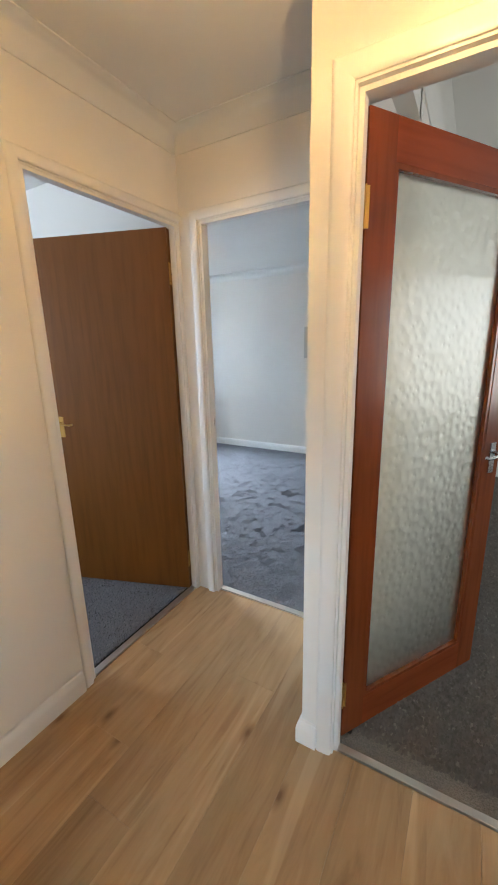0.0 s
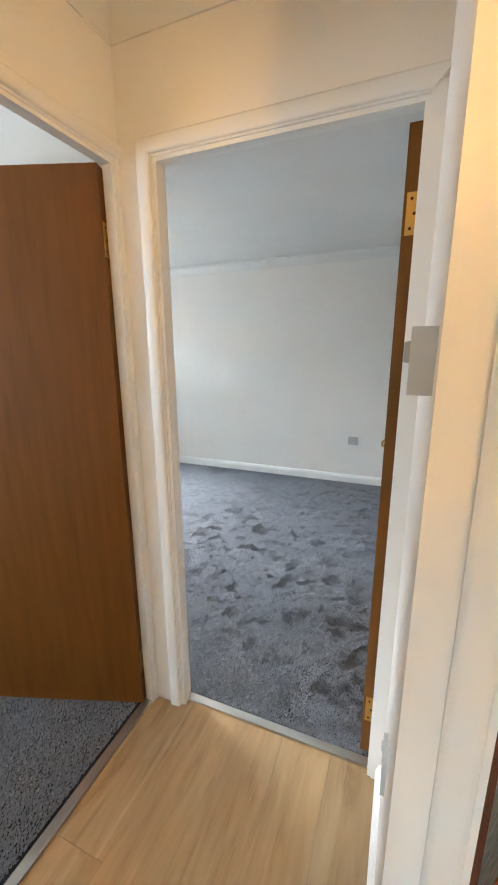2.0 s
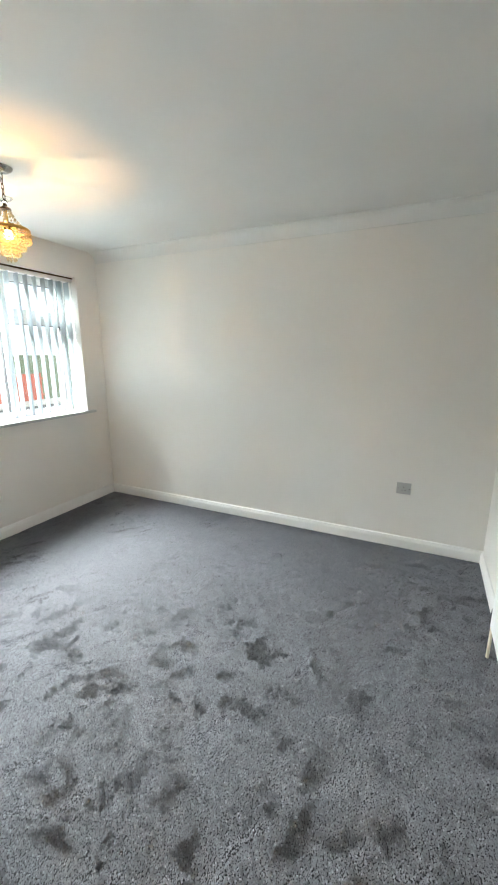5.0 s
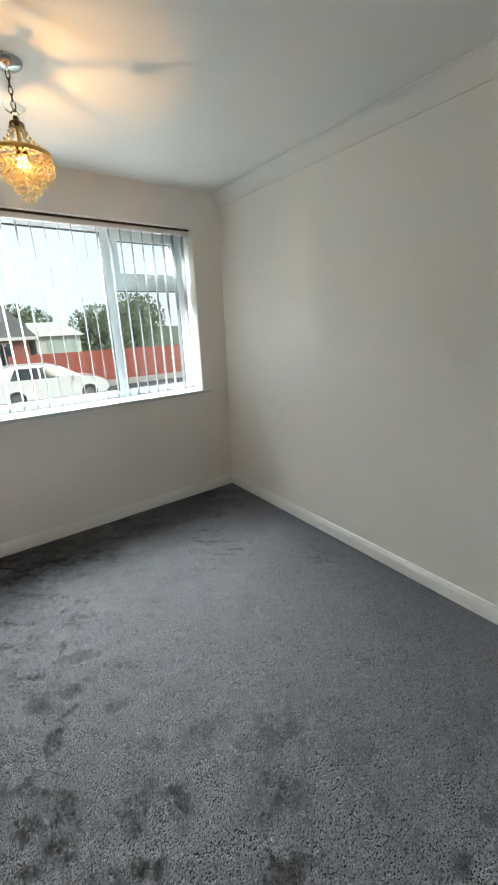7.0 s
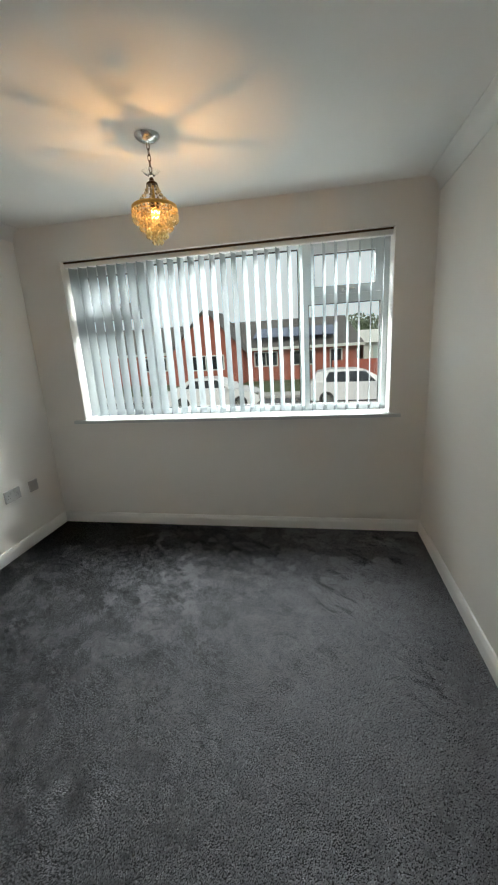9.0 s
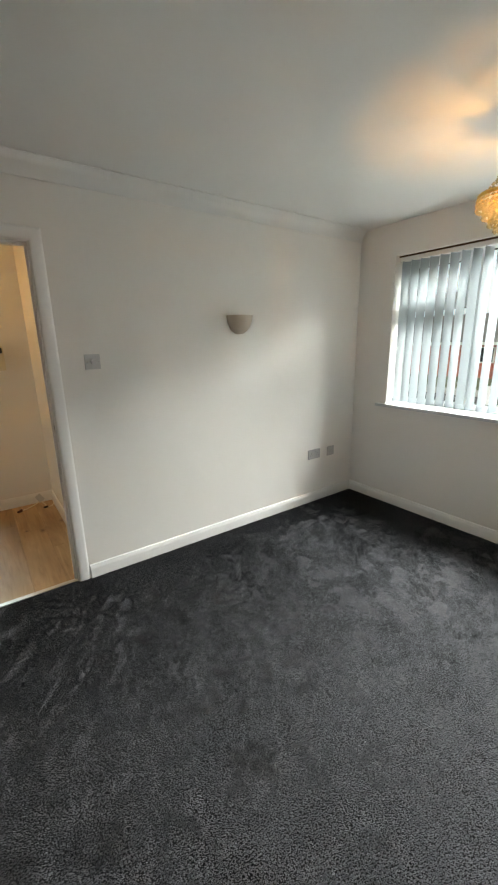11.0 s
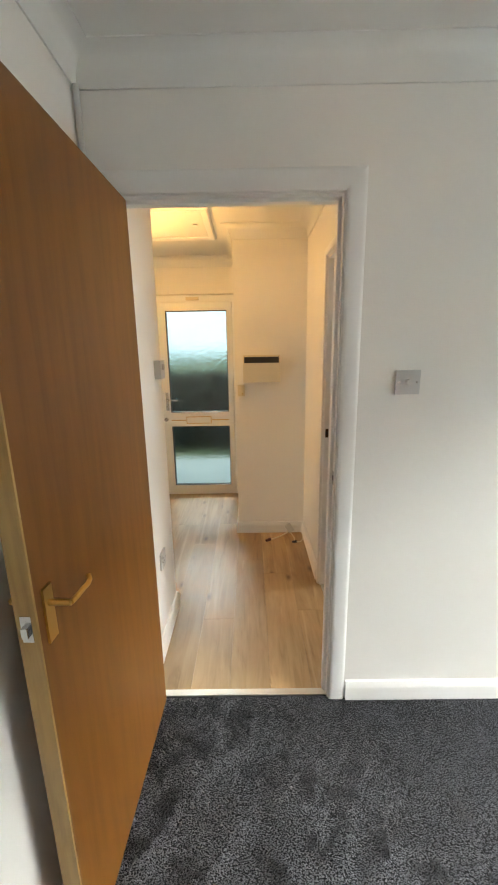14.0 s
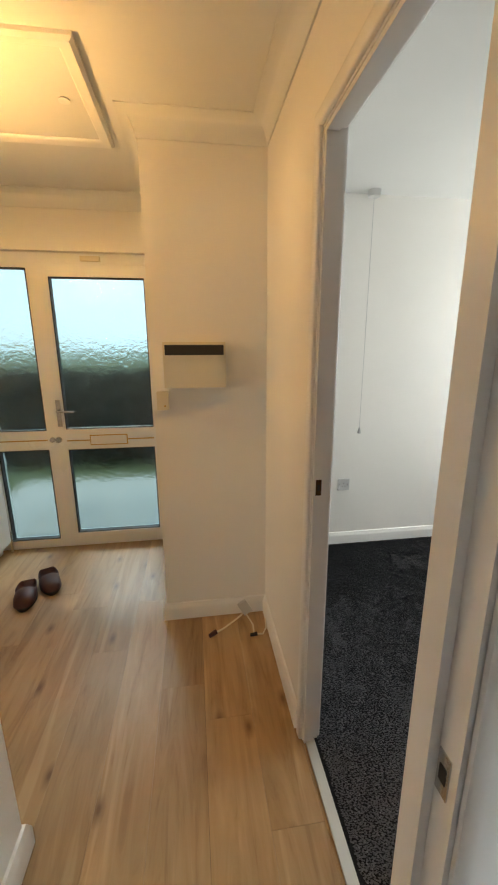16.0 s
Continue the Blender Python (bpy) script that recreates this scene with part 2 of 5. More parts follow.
CLEAR = glass("clear_glass", 0.0, 0, 1)
# the cyan of the sky behind is put into this glass colour
STIPPLE = glass("sky_tinted_obscure_glass", 0.01, 0.003, 34, (0.60, 0.85, 0.93))
LEAF_GLASS = glass("leaf_pattern_glass", 0.34, 0.006, 34, (0.93, 0.96, 0.88), True)
for pane_mat, gloss_ in ((STIPPLE, 0.05), (LEAF_GLASS, 0.12)):
    pane_mat.node_tree.nodes["Principled BSDF"].inputs["Coat Weight"].default_value = 0.3
    pane_mat.node_tree.nodes["Principled BSDF"].inputs["Coat Roughness"].default_value = gloss_
# the bulb's amber light is put into the crystal colour
CRYSTAL = glass("amber_lit_crystal", 0.12, 0, 1, (1.0, 0.86, 0.60))
cn, cl = CRYSTAL.node_tree.nodes, CRYSTAL.node_tree.links
# amber translucent share added so the drops look lit through
lit_through = cn.new("ShaderNodeBsdfTranslucent")
lit_through.inputs["Color"].default_value = (0.95, 0.80, 0.52, 1)
cut = cn.new("ShaderNodeMixShader")
cut.inputs[0].default_value = 0.4
cl.new(cn["Principled BSDF"].outputs[0], cut.inputs[1]), cl.new(lit_through.outputs[0], cut.inputs[2])
cl.new(cut.outputs[0], cn["Material Output"].inputs["Surface"])


def glow(name, colour, strength):
    m, n, l, b = shader(name, colour, 0.4)
    b.inputs["Emission Color"].default_value, b.inputs["Emission Strength"].default_value = (*colour, 1), strength
    return m


BULB = glow("warm_bulb_glow", (1.0, 0.60, 0.22), 60.0)

# outdoors
ASPHALT = painted("asphalt", (0.055, 0.055, 0.058), 0.85, 60, 0.01, 0.2)
CONCRETE = painted("concrete_paving", (0.36, 0.35, 0.33), 0.85, 40, 0.006, 0.12)
GROUND = painted("grass_verge", (0.07, 0.09, 0.035), 0.95, 18, 0.04, 0.3)
FENCE = veneer("red_stained_boards", (0.36, 0.09, 0.055), (0.25, 0.055, 0.035), 0.75, 2)
BRICK = painted("red_brick", (0.34, 0.11, 0.075), 0.85, 30, 0.008, 0.2)
TILE = painted("grey_roof_tile", (0.11, 0.105, 0.10), 0.8, 12, 0.03, 0.25)
SOLAR = painted("solar_panel", (0.05, 0.075, 0.15), 0.2, 8, 0.001, 0.1)
RENDERED = painted("white_render", (0.62, 0.64, 0.60), 0.8, 20, 0.004, 0.08)
GREEN_PAINT = painted("pale_green_door", (0.42, 0.52, 0.48), 0.5, 20, 0.003, 0.08)
LEAF = painted("garden_leaf", (0.15, 0.20, 0.12), 0.8, 20, 0.004, 0.3)
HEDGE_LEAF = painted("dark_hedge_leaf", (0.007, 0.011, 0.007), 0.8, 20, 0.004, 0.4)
BARK = painted("bark", (0.10, 0.075, 0.05), 0.9, 30, 0.01, 0.3)
CAR_WHITE = painted("white_car_paint", (0.74, 0.75, 0.76), 0.15, 3, 0.0002, 0.02, 0.1)
CAR_GLASS = shader("dark_car_glass", (0.02, 0.025, 0.03), 0.05)[0]
TYRE = shader("tyre_rubber", (0.02, 0.02, 0.02), 0.8)[0]
LAMP_RED = shader("red_tail_lamp", (0.45, 0.02, 0.02), 0.2)[0]
SLIPPER = painted("dark_brown_leather", (0.058, 0.009, 0.007), 0.5, 120, 0.001, 0.25)
SOLE = painted("dark_sole_rubber", (0.025, 0.02, 0.018), 0.8, 80, 0.001, 0.1)

# ---- building helpers ----


def bx(bm, x0, y0, z0, x1, y1, z1):
    v = [bm.verts.new((x, y, z)) for z in (z0, z1) for x, y in ((x0, y0), (x1, y0), (x1, y1), (x0, y1))]
    for f in ((3, 2, 1, 0), (4, 5, 6, 7), (0, 1, 5, 4), (1, 2, 6, 5), (2, 3, 7, 6), (3, 0, 4, 7)):
        bm.faces.new([v[i] for i in f])
    return v


def boxed(*boxes):
    bm = bmesh.new()
    for b in boxes:
        bx(bm, *b)
    return bm


def cyl(bm, p0, p1, r0, r1=None, seg=16, caps=True):
    p0, p1 = Vector(p0), Vector(p1)
    r1 = r0 if r1 is None else r1
    q = (p1 - p0).to_track_quat("Z", "Y")
    rings = []
    for p, r in ((p0, r0), (p1, r1)):
        rings.append([bm.verts.new(p + q @ Vector((r * math.cos(2 * math.pi * i / seg), r * math.sin(2 * math.pi * i / seg), 0))) for i in range(seg)])
    for i in range(seg):
        j = (i + 1) % seg
        bm.faces.new((rings[0][i], rings[0][j], rings[1][j], rings[1][i]))
    if caps:
        bm.faces.new(rings[0][::-1]), bm.faces.new(rings[1])


def lathe(bm, profile, seg=24, centre=(0, 0, 0), arc=1.0):
    c, rings = Vector(centre), []
    count = seg if arc == 1.0 else seg + 1
    for r, z in profile:
        rings.append([bm.verts.new(c + Vector((r * math.cos(2 * math.pi * arc * i / seg), r * math.sin(2 * math.pi * arc * i / seg), z))) for i in range(count)])
    for a, b in zip(rings, rings[1:]):
        for i in range(seg):
            j = (i + 1) % count
            bm.faces.new((a[i], a[j], b[j], b[i]))


def tube(bm, pts, r, seg=8):
    pts = [Vector(p) for p in pts]
    rings = []
    for i, p in enumerate(pts):
        d = (pts[min(i + 1, len(pts) - 1)] - pts[max(i - 1, 0)]).normalized()
        q = d.to_track_quat("Z", "Y")
        rings.append([bm.verts.new(p + q @ Vector((r * math.cos(2 * math.pi * k / seg), r * math.sin(2 * math.pi * k / seg), 0))) for k in range(seg)])
    for a, b in zip(rings, rings[1:]):
        for k in range(seg):
            j = (k + 1) % seg
            bm.faces.new((a[k], a[j], b[j], b[k]))
    bm.faces.new(rings[0][::-1]), bm.faces.new(rings[-1])


def solid(name, bm, mat, bevel=0.0, smooth=False, segments=2):
    if bevel:
        bmesh.ops.bevel(bm, geom=[e for e in bm.edges if e.is_manifold and e.calc_face_angle(0) > 0.6], offset=bevel, segments=segments, profile=0.5, affect="EDGES", clamp_overlap=True)
    bmesh.ops.recalc_face_normals(bm, faces=bm.faces)
    me = bpy.data.meshes.new(name)
    bm.to_mesh(me)
    bm.free()
    if smooth:
        me.polygons.foreach_set("use_smooth", [True] * len(me.polygons))
        me.set_sharp_from_angle(angle=radians(40))
    me.materials.append(mat)
    return new(name, me)


def part(name, bm, mat, parent, label="", bevel=0.0, smooth=False):
    ob = solid(name, bm, mat, bevel, smooth)
    ob.parent = parent
    if label:
        tagged(ob, label=label)
    return ob


def setting(name, bm, mat, label, category, bevel=0.0, smooth=False):
    return tagged(solid(name, bm, mat, bevel, smooth), label=label, category=category, kind="structure")


def thing(name, label, category, m=None, group="", kind=""):
    ob = new(name)
    ob.empty_display_size = 0.1
    if m is not None:
        ob.matrix_basis = m
    return tagged(ob, label=label, category=category, group=group, kind=kind)


def offset_line(pts, d, closed):
    out_, n_ = [], len(pts)
    for i, p in enumerate(pts):
        p = Vector(p)
        a = Vector(pts[i - 1]) if (closed or i) else None
        c = Vector(pts[(i + 1) % n_]) if (closed or i < n_ - 1) else None
        n1 = n2 = None
        if a is not None:
            t_ = (p - a).normalized()
            n1 = Vector((-t_.y, t_.x))
        if c is not None:
            t_ = (c - p).normalized()
            n2 = Vector((-t_.y, t_.x))
        if n1 is None or n2 is None:
            out_.append(p + (n1 or n2) * d)
        else:
            s = n1 + n2
            out_.append(p + s * (d / max(0.2, s.dot(n1))))
    return out_


def sweep(pts, profile, closed=False):
    bm = bmesh.new()
    lines = [[bm.verts.new((q.x, q.y, z)) for q in offset_line(pts, d, closed)] for d, z in profile]
    n_ = len(pts)
    for a, b in zip(lines, lines[1:]):
        for i in range(n_ if closed else n_ - 1):
            j = (i + 1) % n_
            bm.faces.new((a[i], a[j], b[j], b[i]))
    if not closed:
        bm.faces.new([l_[0] for l_ in lines][::-1]), bm.faces.new([l_[-1] for l_ in lines])
    return bm

# ---- the shell ----
H = 2.375
WEST, EAST, NORTH, SOUTH = -2.61, 0.845, 2.965, -0.028
HALL_W, HALL_E, HALL_S, HALL_N, PIER_Y, CORR_E = -0.110, 1.69, -2.53, -0.10, -0.68, 0.79
BLOCK_Y, BLOCK_X = -1.645, 0.437
BED_S, BED_W = -2.31, -2.61
LNG_W, LNG_E, LNG_N = 0.945, 4.4, 2.965
DOOR_H = 1.994

setting("floor_slab", boxed((-2.9, -2.9, -0.2, 4.7, 3.2, -0.02)), CONCRETE, "concrete floor slab under the rooms", "floor")
floor_room = setting("floor_room", boxed((WEST, -0.048, -0.019, EAST, NORTH, 0.004)), PILE_SHADE, "mottled grey fitted carpet in the empty room", "carpet")
floor_bedroom = setting("floor_bedroom", boxed((BED_W, BED_S, -0.019, HALL_W - 0.035, HALL_N, 0.004)), PILE_SHADE, "mottled grey fitted carpet in the bedroom", "carpet")
floor_lounge = setting("floor_lounge", boxed((LNG_W, -0.58, -0.019, LNG_E, LNG_N, 0.004), (0.905, -0.645, -0.019, 1.66, -0.58, 0.004)), CARPET_BROWN, "brown-grey fitted carpet beyond the glazed door", "carpet")
floor_hall = setting("floor_hall", boxed((HALL_W - 0.03, HALL_S - 0.07, -0.019, HALL_E, -0.07, -0.013)), DARK, "oak laminate hall floor laid in long planks", "floor")

setting("ceiling", boxed((-2.95, -3.1, H, 4.9, 3.6, H + 0.12)), CEILING, "flat white painted ceiling", "ceiling")

# room walls
WIN_Y0, WIN_Y1, WIN_Z0, WIN_Z1 = 0.33, 2.715, 0.915, 2.125
setting("wall_west", boxed((-2.91, -0.10, -0.02, WEST, WIN_Y0, H), (-2.91, WIN_Y1, -0.02, WEST, 3.2, H), (-2.91, WIN_Y0, -0.02, WEST, WIN_Y1, WIN_Z0 - 0.02), (-2.91, WIN_Y0, WIN_Z1, WEST, WIN_Y1, H)), WALL, "cream painted outer wall with a wide window", "wall")
setting("wall_north", boxed((WEST, NORTH, -0.02, 4.7, 3.2, H)), WALL, "plain cream painted wall", "wall")
setting("wall_east", boxed((EAST, SOUTH, -0.02, LNG_W, NORTH, H)), WALL, "cream painted wall behind the radiator", "wall")
setting("wall_south", boxed((-2.61, HALL_N, -0.02, -0.024, SOUTH, H), (-0.024, HALL_N, DOOR_H + 0.022, 0.787, SOUTH, H)), WALL, "cream painted wall with the doorway to the hall", "wall")
# hall walls
setting("wall_corridor", boxed((CORR_E, PIER_Y + 0.0001, -0.02, 0.875, SOUTH, H), (0.787, -0.0999, -0.02, CORR_E, SOUTH, H)), WALL, "cream painted pier wall between doorways", "wall")
setting("wall_lounge_south", boxed((0.875, PIER_Y, DOOR_H + 0.022, HALL_E, -0.58, H), (HALL_E, PIER_Y, -0.02, 4.7, -0.58, H), (0.875, -0.58, DOOR_H + 0.2, 0.945, 0.0, H), (0.875, -0.579, -0.02, 0.88, 0.0, DOOR_H + 0.2)), WALL, "cream painted wall over the glazed door", "wall")
BD0, BD1 = -0.878, -0.122
setting("wall_hall_west", boxed((-0.17, -2.53, -0.02, HALL_W, BD0 - 0.03, H), (-0.17, BD0 - 0.03, DOOR_H + 0.022, HALL_W, HALL_N, H)), WALL, "cream painted hall wall with the bedroom doorway", "wall")
setting("wall_meter_block", boxed((HALL_W, HALL_S - 0.28, -0.02, BLOCK_X, BLOCK_Y, H)), WALL, "cream painted boxed-out wall carrying the meter cover", "wall")
setting("wall_hall_east", boxed((HALL_E, HALL_S - 0.28, -0.02, HALL_E + 0.1, PIER_Y, H)), WALL, "cream painted hall wall", "wall")
setting("wall_front", boxed((BLOCK_X, HALL_S - 0.28, 2.05, HALL_E, HALL_S, H)), WALL, "cream wall above the front door", "wall")
# bedroom and lounge shells; their window openings are unseen, placed to let light in
setting("wall_bedroom_south", boxed((-2.91, BED_S - 0.28, -0.02, -0.17, BED_S, H)), WALL, "white painted bedroom wall", "wall")
setting("wall_bedroom_west", boxed((-2.91, BED_S, -0.02, BED_W, -2.15, H), (-2.91, -1.2, -0.02, BED_W, HALL_N, H), (-2.91, -2.15, -0.02, BED_W, -1.2, 0.9), (-2.91, -2.15, 2.12, BED_W, -1.2, H)), WALL, "white painted bedroom wall with an unseen window opening", "wall")
setting("wall_lounge_east", boxed((LNG_E, -0.58, -0.02, 4.7, 0.4, H), (LNG_E, 2.4, -0.02, 4.7, LNG_N, H), (LNG_E, 0.4, -0.02, 4.7, 2.4, 0.6), (LNG_E, 0.4, 2.12, 4.7, 2.4, H)), WALL, "cream painted lounge wall with an unseen opening added for light", "wall")

COVE = [(0, -0.09), (0.006, -0.09)] + [(0.075 - 0.069 * math.cos(radians(a)), -0.09 + 0.084 * math.sin(radians(a))) for a in range(0, 91, 15)] + [(0.075, 0.0), (0, 0)]
COVE = [(d, H + z + 0.002) for d, z in COVE]


def coving(name, pts, closed, label):
    return setting(name, sweep(pts, COVE, closed), CEILING, label, "coving", smooth=True)


coving("coving_room", [(WEST, SOUTH), (EAST, SOUTH), (EAST, NORTH), (WEST, NORTH)], False, "white concave plaster coving round the room")
coving("coving_hall", [(HALL_W, BLOCK_Y), (BLOCK_X, BLOCK_Y), (BLOCK_X, HALL_S), (HALL_E, HALL_S), (HALL_E, PIER_Y), (CORR_E, PIER_Y), (CORR_E, HALL_N), (HALL_W, HALL_N)], True, "white concave plaster coving round the hall")
coving("coving_lounge", [(LNG_W, NORTH), (LNG_W, -0.58), (LNG_E, -0.58)], False, "white concave plaster coving in the lounge")

SKIRT = [(0, 0.0), (0.018, 0.0), (0.018, 0.062), (0.0165, 0.072), (0.013, 0.079), (0.011, 0.086), (0.008, 0.092), (0, 0.095)]


def baseboard(pts, label):
    return setting("baseboard", sweep(pts, SKIRT), GLOSS, label, "skirting board", smooth=True)


baseboard([(EAST, SOUTH), (EAST, NORTH), (WEST, NORTH), (WEST, SOUTH), (-0.073, SOUTH)], "white gloss skirting board round the carpeted room")
baseboard([(HALL_W, -0.930), (HALL_W, BLOCK_Y), (BLOCK_X, BLOCK_Y), (BLOCK_X, HALL_S + 0.0)], "white gloss skirting board along the hall")
baseboard([(HALL_E, HALL_S), (HALL_E, PIER_Y - 0.018)], "white gloss skirting board by the front door")
baseboard([(0.846, PIER_Y), (CORR_E, PIER_Y), (CORR_E, HALL_N - 0.018)], "white gloss skirting board wrapping the pier")
baseboard([(BED_W, HALL_N), (BED_W, BED_S), (-0.17, BED_S), (-0.17, BD0 - 0.06)], "white gloss skirting board in the bedroom")
baseboard([(-0.30, HALL_N), (BED_W, HALL_N)], "white gloss skirting board in the bedroom")
baseboard([(LNG_E, LNG_N), (LNG_W, LNG_N), (LNG_W, -0.5)], "white gloss skirting board in the lounge")

# ---- door frames ----
ARCH = [(0.0, 0.0), (0.0, 0.006), (0.003, 0.010), (0.010, 0.012), (0.034, 0.013), (0.040, 0.011), (0.043, 0.007), (0.043, 0.0)]


def architrave(parent, w, h, y, out_, margin=0.006, width=1.0, sides=(True, True, True)):
    """A moulded surround in the frame's own axes: x across the opening, y through the wall."""
    def strip(path, flip):
        bm = bmesh.new()
        rows_ = []
        for (px, pz), (nx, nz) in path:
            rows_.append([bm.verts.new((px + nx * u * width, y + out_ * d, pz + nz * u * width)) for u, d in ARCH])
        a, b = rows_
        k = len(ARCH)
        for i in range(k):
            j = (i + 1) % k
            bm.faces.new((a[i], a[j], b[j], b[i]))
        bm.faces.new(a), bm.faces.new(b[::-1])
        part("architrave", bm, GLOSS, parent, smooth=True)
    m_ = margin
    if sides[0]:
        strip((((-m_, 0), (-1, 0)), ((-m_, h + m_), (-1, 1))), 0)
    if sides[1]:
        strip((((w + m_, 0), (1, 0)), ((w + m_, h + m_), (1, 1))), 0)
    if sides[2]:
        strip((((-m_, h + m_), (-1, 1)), ((w + m_, h + m_), (1, 1))), 0)


def door_frame(m, w, h, t, stop_y, label, sides_a=(True, True, True), sides_b=(True, True, True), latch=None, width_b=1.0, width_a=1.0, far=0.03, latch_mat=CHROME):
    fr = thing("door_frame", label, "door frame", m, kind="structure")
    part("jamb", boxed((-0.03, 0.001, 0, 0, t - 0.001, h)), GLOSS, fr, bevel=0.002)
    part("jamb", boxed((w, 0.001, 0, w + far, t - 0.001, h)), GLOSS, fr, bevel=0.002)
    part("head", boxed((-0.03, 0.001, h, w + far, t - 0.001, h + 0.022)), GLOSS, fr, bevel=0.002)
    part("stop", boxed((0, stop_y, 0, 0.012, stop_y + 0.035, h)), GLOSS, fr, bevel=0.002)
    part("stop", boxed((w - 0.012, stop_y, 0, w, stop_y + 0.035, h)), GLOSS, fr, bevel=0.002)
    part("stop", boxed((0.012, stop_y, h - 0.012, w - 0.012, stop_y + 0.035, h)), GLOSS, fr, bevel=0.002)
    architrave(fr, w, h, 0.0, -1, sides=sides_a, width=width_a)
    architrave(fr, w, h, t, 1, sides=sides_b, width=width_b)
    if latch:
        x, yy, z = latch
        s = 1 if x < w / 2 else -1
        plate = part("strike_plate", boxed((min(x, x + s * 0.0015), yy - 0.009, z - 0.026, max(x, x + s * 0.0015), yy + 0.009, z + 0.026)), latch_mat, fr, "worn metal strike plate", bevel=0.0005)
        part("latch_hole", boxed((min(x + s * 0.0015, x + s * 0.0022), yy - 0.005, z - 0.010, max(x + s * 0.0015, x + s * 0.0022), yy + 0.005, z + 0.010)), DARK, plate)
    return fr


# room doorway: local y runs from the hall face to the room face
door_frame(pose(0.006, HALL_N, 0), 0.751, DOOR_H, 0.072, 0.006, "white gloss door lining with moulded architraves", sides_a=(True, False, True), latch=(0.0, 0.052, 1.018), sides_b=(True, True, True), width_b=1.55)
# bedroom doorway: local x runs north, local y runs west
door_frame(Matrix.Translation((HALL_W, BD0, 0)) @ Matrix.Rotation(radians(90), 4, "Z"), BD1 - BD0, DOOR_H, 0.06, 0.004, "white gloss bedroom door lining", sides_a=(True, False, True), sides_b=(True, False, True), latch=(0.012, 0.020, 1.02), width_a=0.9, far=0.0215, latch_mat=BRONZE)
# lounge doorway
door_frame(pose(0.905, PIER_Y, 0), 0.755, DOOR_H, 0.10, 0.018, "white gloss door lining round the glazed door", sides_a=(True, False, True), sides_b=(False, False, True), width_a=1.25)

setting("threshold_strip", boxed((0.007, -0.070, -0.012, 0.756, -0.038, 0.009)), ALU, "brushed aluminium threshold strip at the carpet edge", "threshold", bevel=0.004)
setting("threshold_strip", boxed((0.906, -0.658, -0.012, 1.659, -0.632, 0.008)), ALU, "worn metal threshold strip at the lounge carpet", "threshold", bevel=0.004)
setting("threshold_strip", boxed((-0.155, BD0 + 0.001, -0.012, -0.120, BD1 - 0.001, 0.008)), ALU, "metal threshold strip at the bedroom carpet", "threshold", bevel=0.003)

# ---- door leaves ----


def lever(parent, m, mat, out_=0.05, plate=True):
    """Lever on a long backplate: x along the lever, y out of the door face."""
    def put(ob):
        ob.matrix_basis = m
        return ob
    h_ = bmesh.new()
    bx(h_, -0.015, 0, -0.060, 0.015, 0.005, 0.060)
    base_ = put(part("door_handle", h_, mat, parent, "brass lever handle on a backplate", bevel=0.003))
    lv = bmesh.new()
    cyl(lv, (0, 0.005, 0.025), (0, out_, 0.025), 0.0075, 0.0065, 14)
    tube(lv, [(0, out_, 0.025), (0.02, out_ + 0.003, 0.026), (0.05, out_ + 0.002, 0.024), (0.072, out_, 0.019), (0.088, out_ - 0.003, 0.019), (0.098, out_ - 0.010, 0.023)], 0.0056, 10)
    part("lever", lv, mat, base_, smooth=True)
    return base_


def hinge(parent, place, turn, leaf=None):
    """Knuckle on the corner; leaf gives the edge's depth range, for the flap let into the hinge edge."""
    bm = bmesh.new()
    cyl(bm, (0, 0, -0.05), (0, 0, 0.05), 0.006, seg=12)
    for z in (-0.03, -0.01, 0.01, 0.03):
        cyl(bm, (0, 0, z - 0.001), (0, 0, z + 0.001), 0.0066, seg=12)
    bx(bm, -0.012, -0.0015, -0.05, 0, 0.0015, 0.05)
    bx(bm, -0.0015, -0.012, -0.05, 0.0015, 0, 0.05)
    ob = part("hinge", bm, BRASS, parent, "brass butt hinge")
    ob.matrix_basis = Matrix.Translation(place) @ Matrix.Rotation(radians(turn), 4, "Z")
    if leaf:
        y0, y1 = leaf
        z = place[2]
        flap = part("hinge_flap", boxed((-0.0022, y0, z - 0.05, 0.001, y1, z + 0.05)), BRASS, parent, "brass hinge flap with screws", bevel=0.0008)
        for k in (-0.035, 0.0, 0.035):
            sc_ = bmesh.new()
            cyl(sc_, (-0.0034, (y0 + y1) / 2 + (0.004 if k else -0.004), z + k), (-0.002, (y0 + y1) / 2 + (0.004 if k else -0.004), z + k), 0.004, seg=10)
            part("screw", sc_, BRONZE, flap)


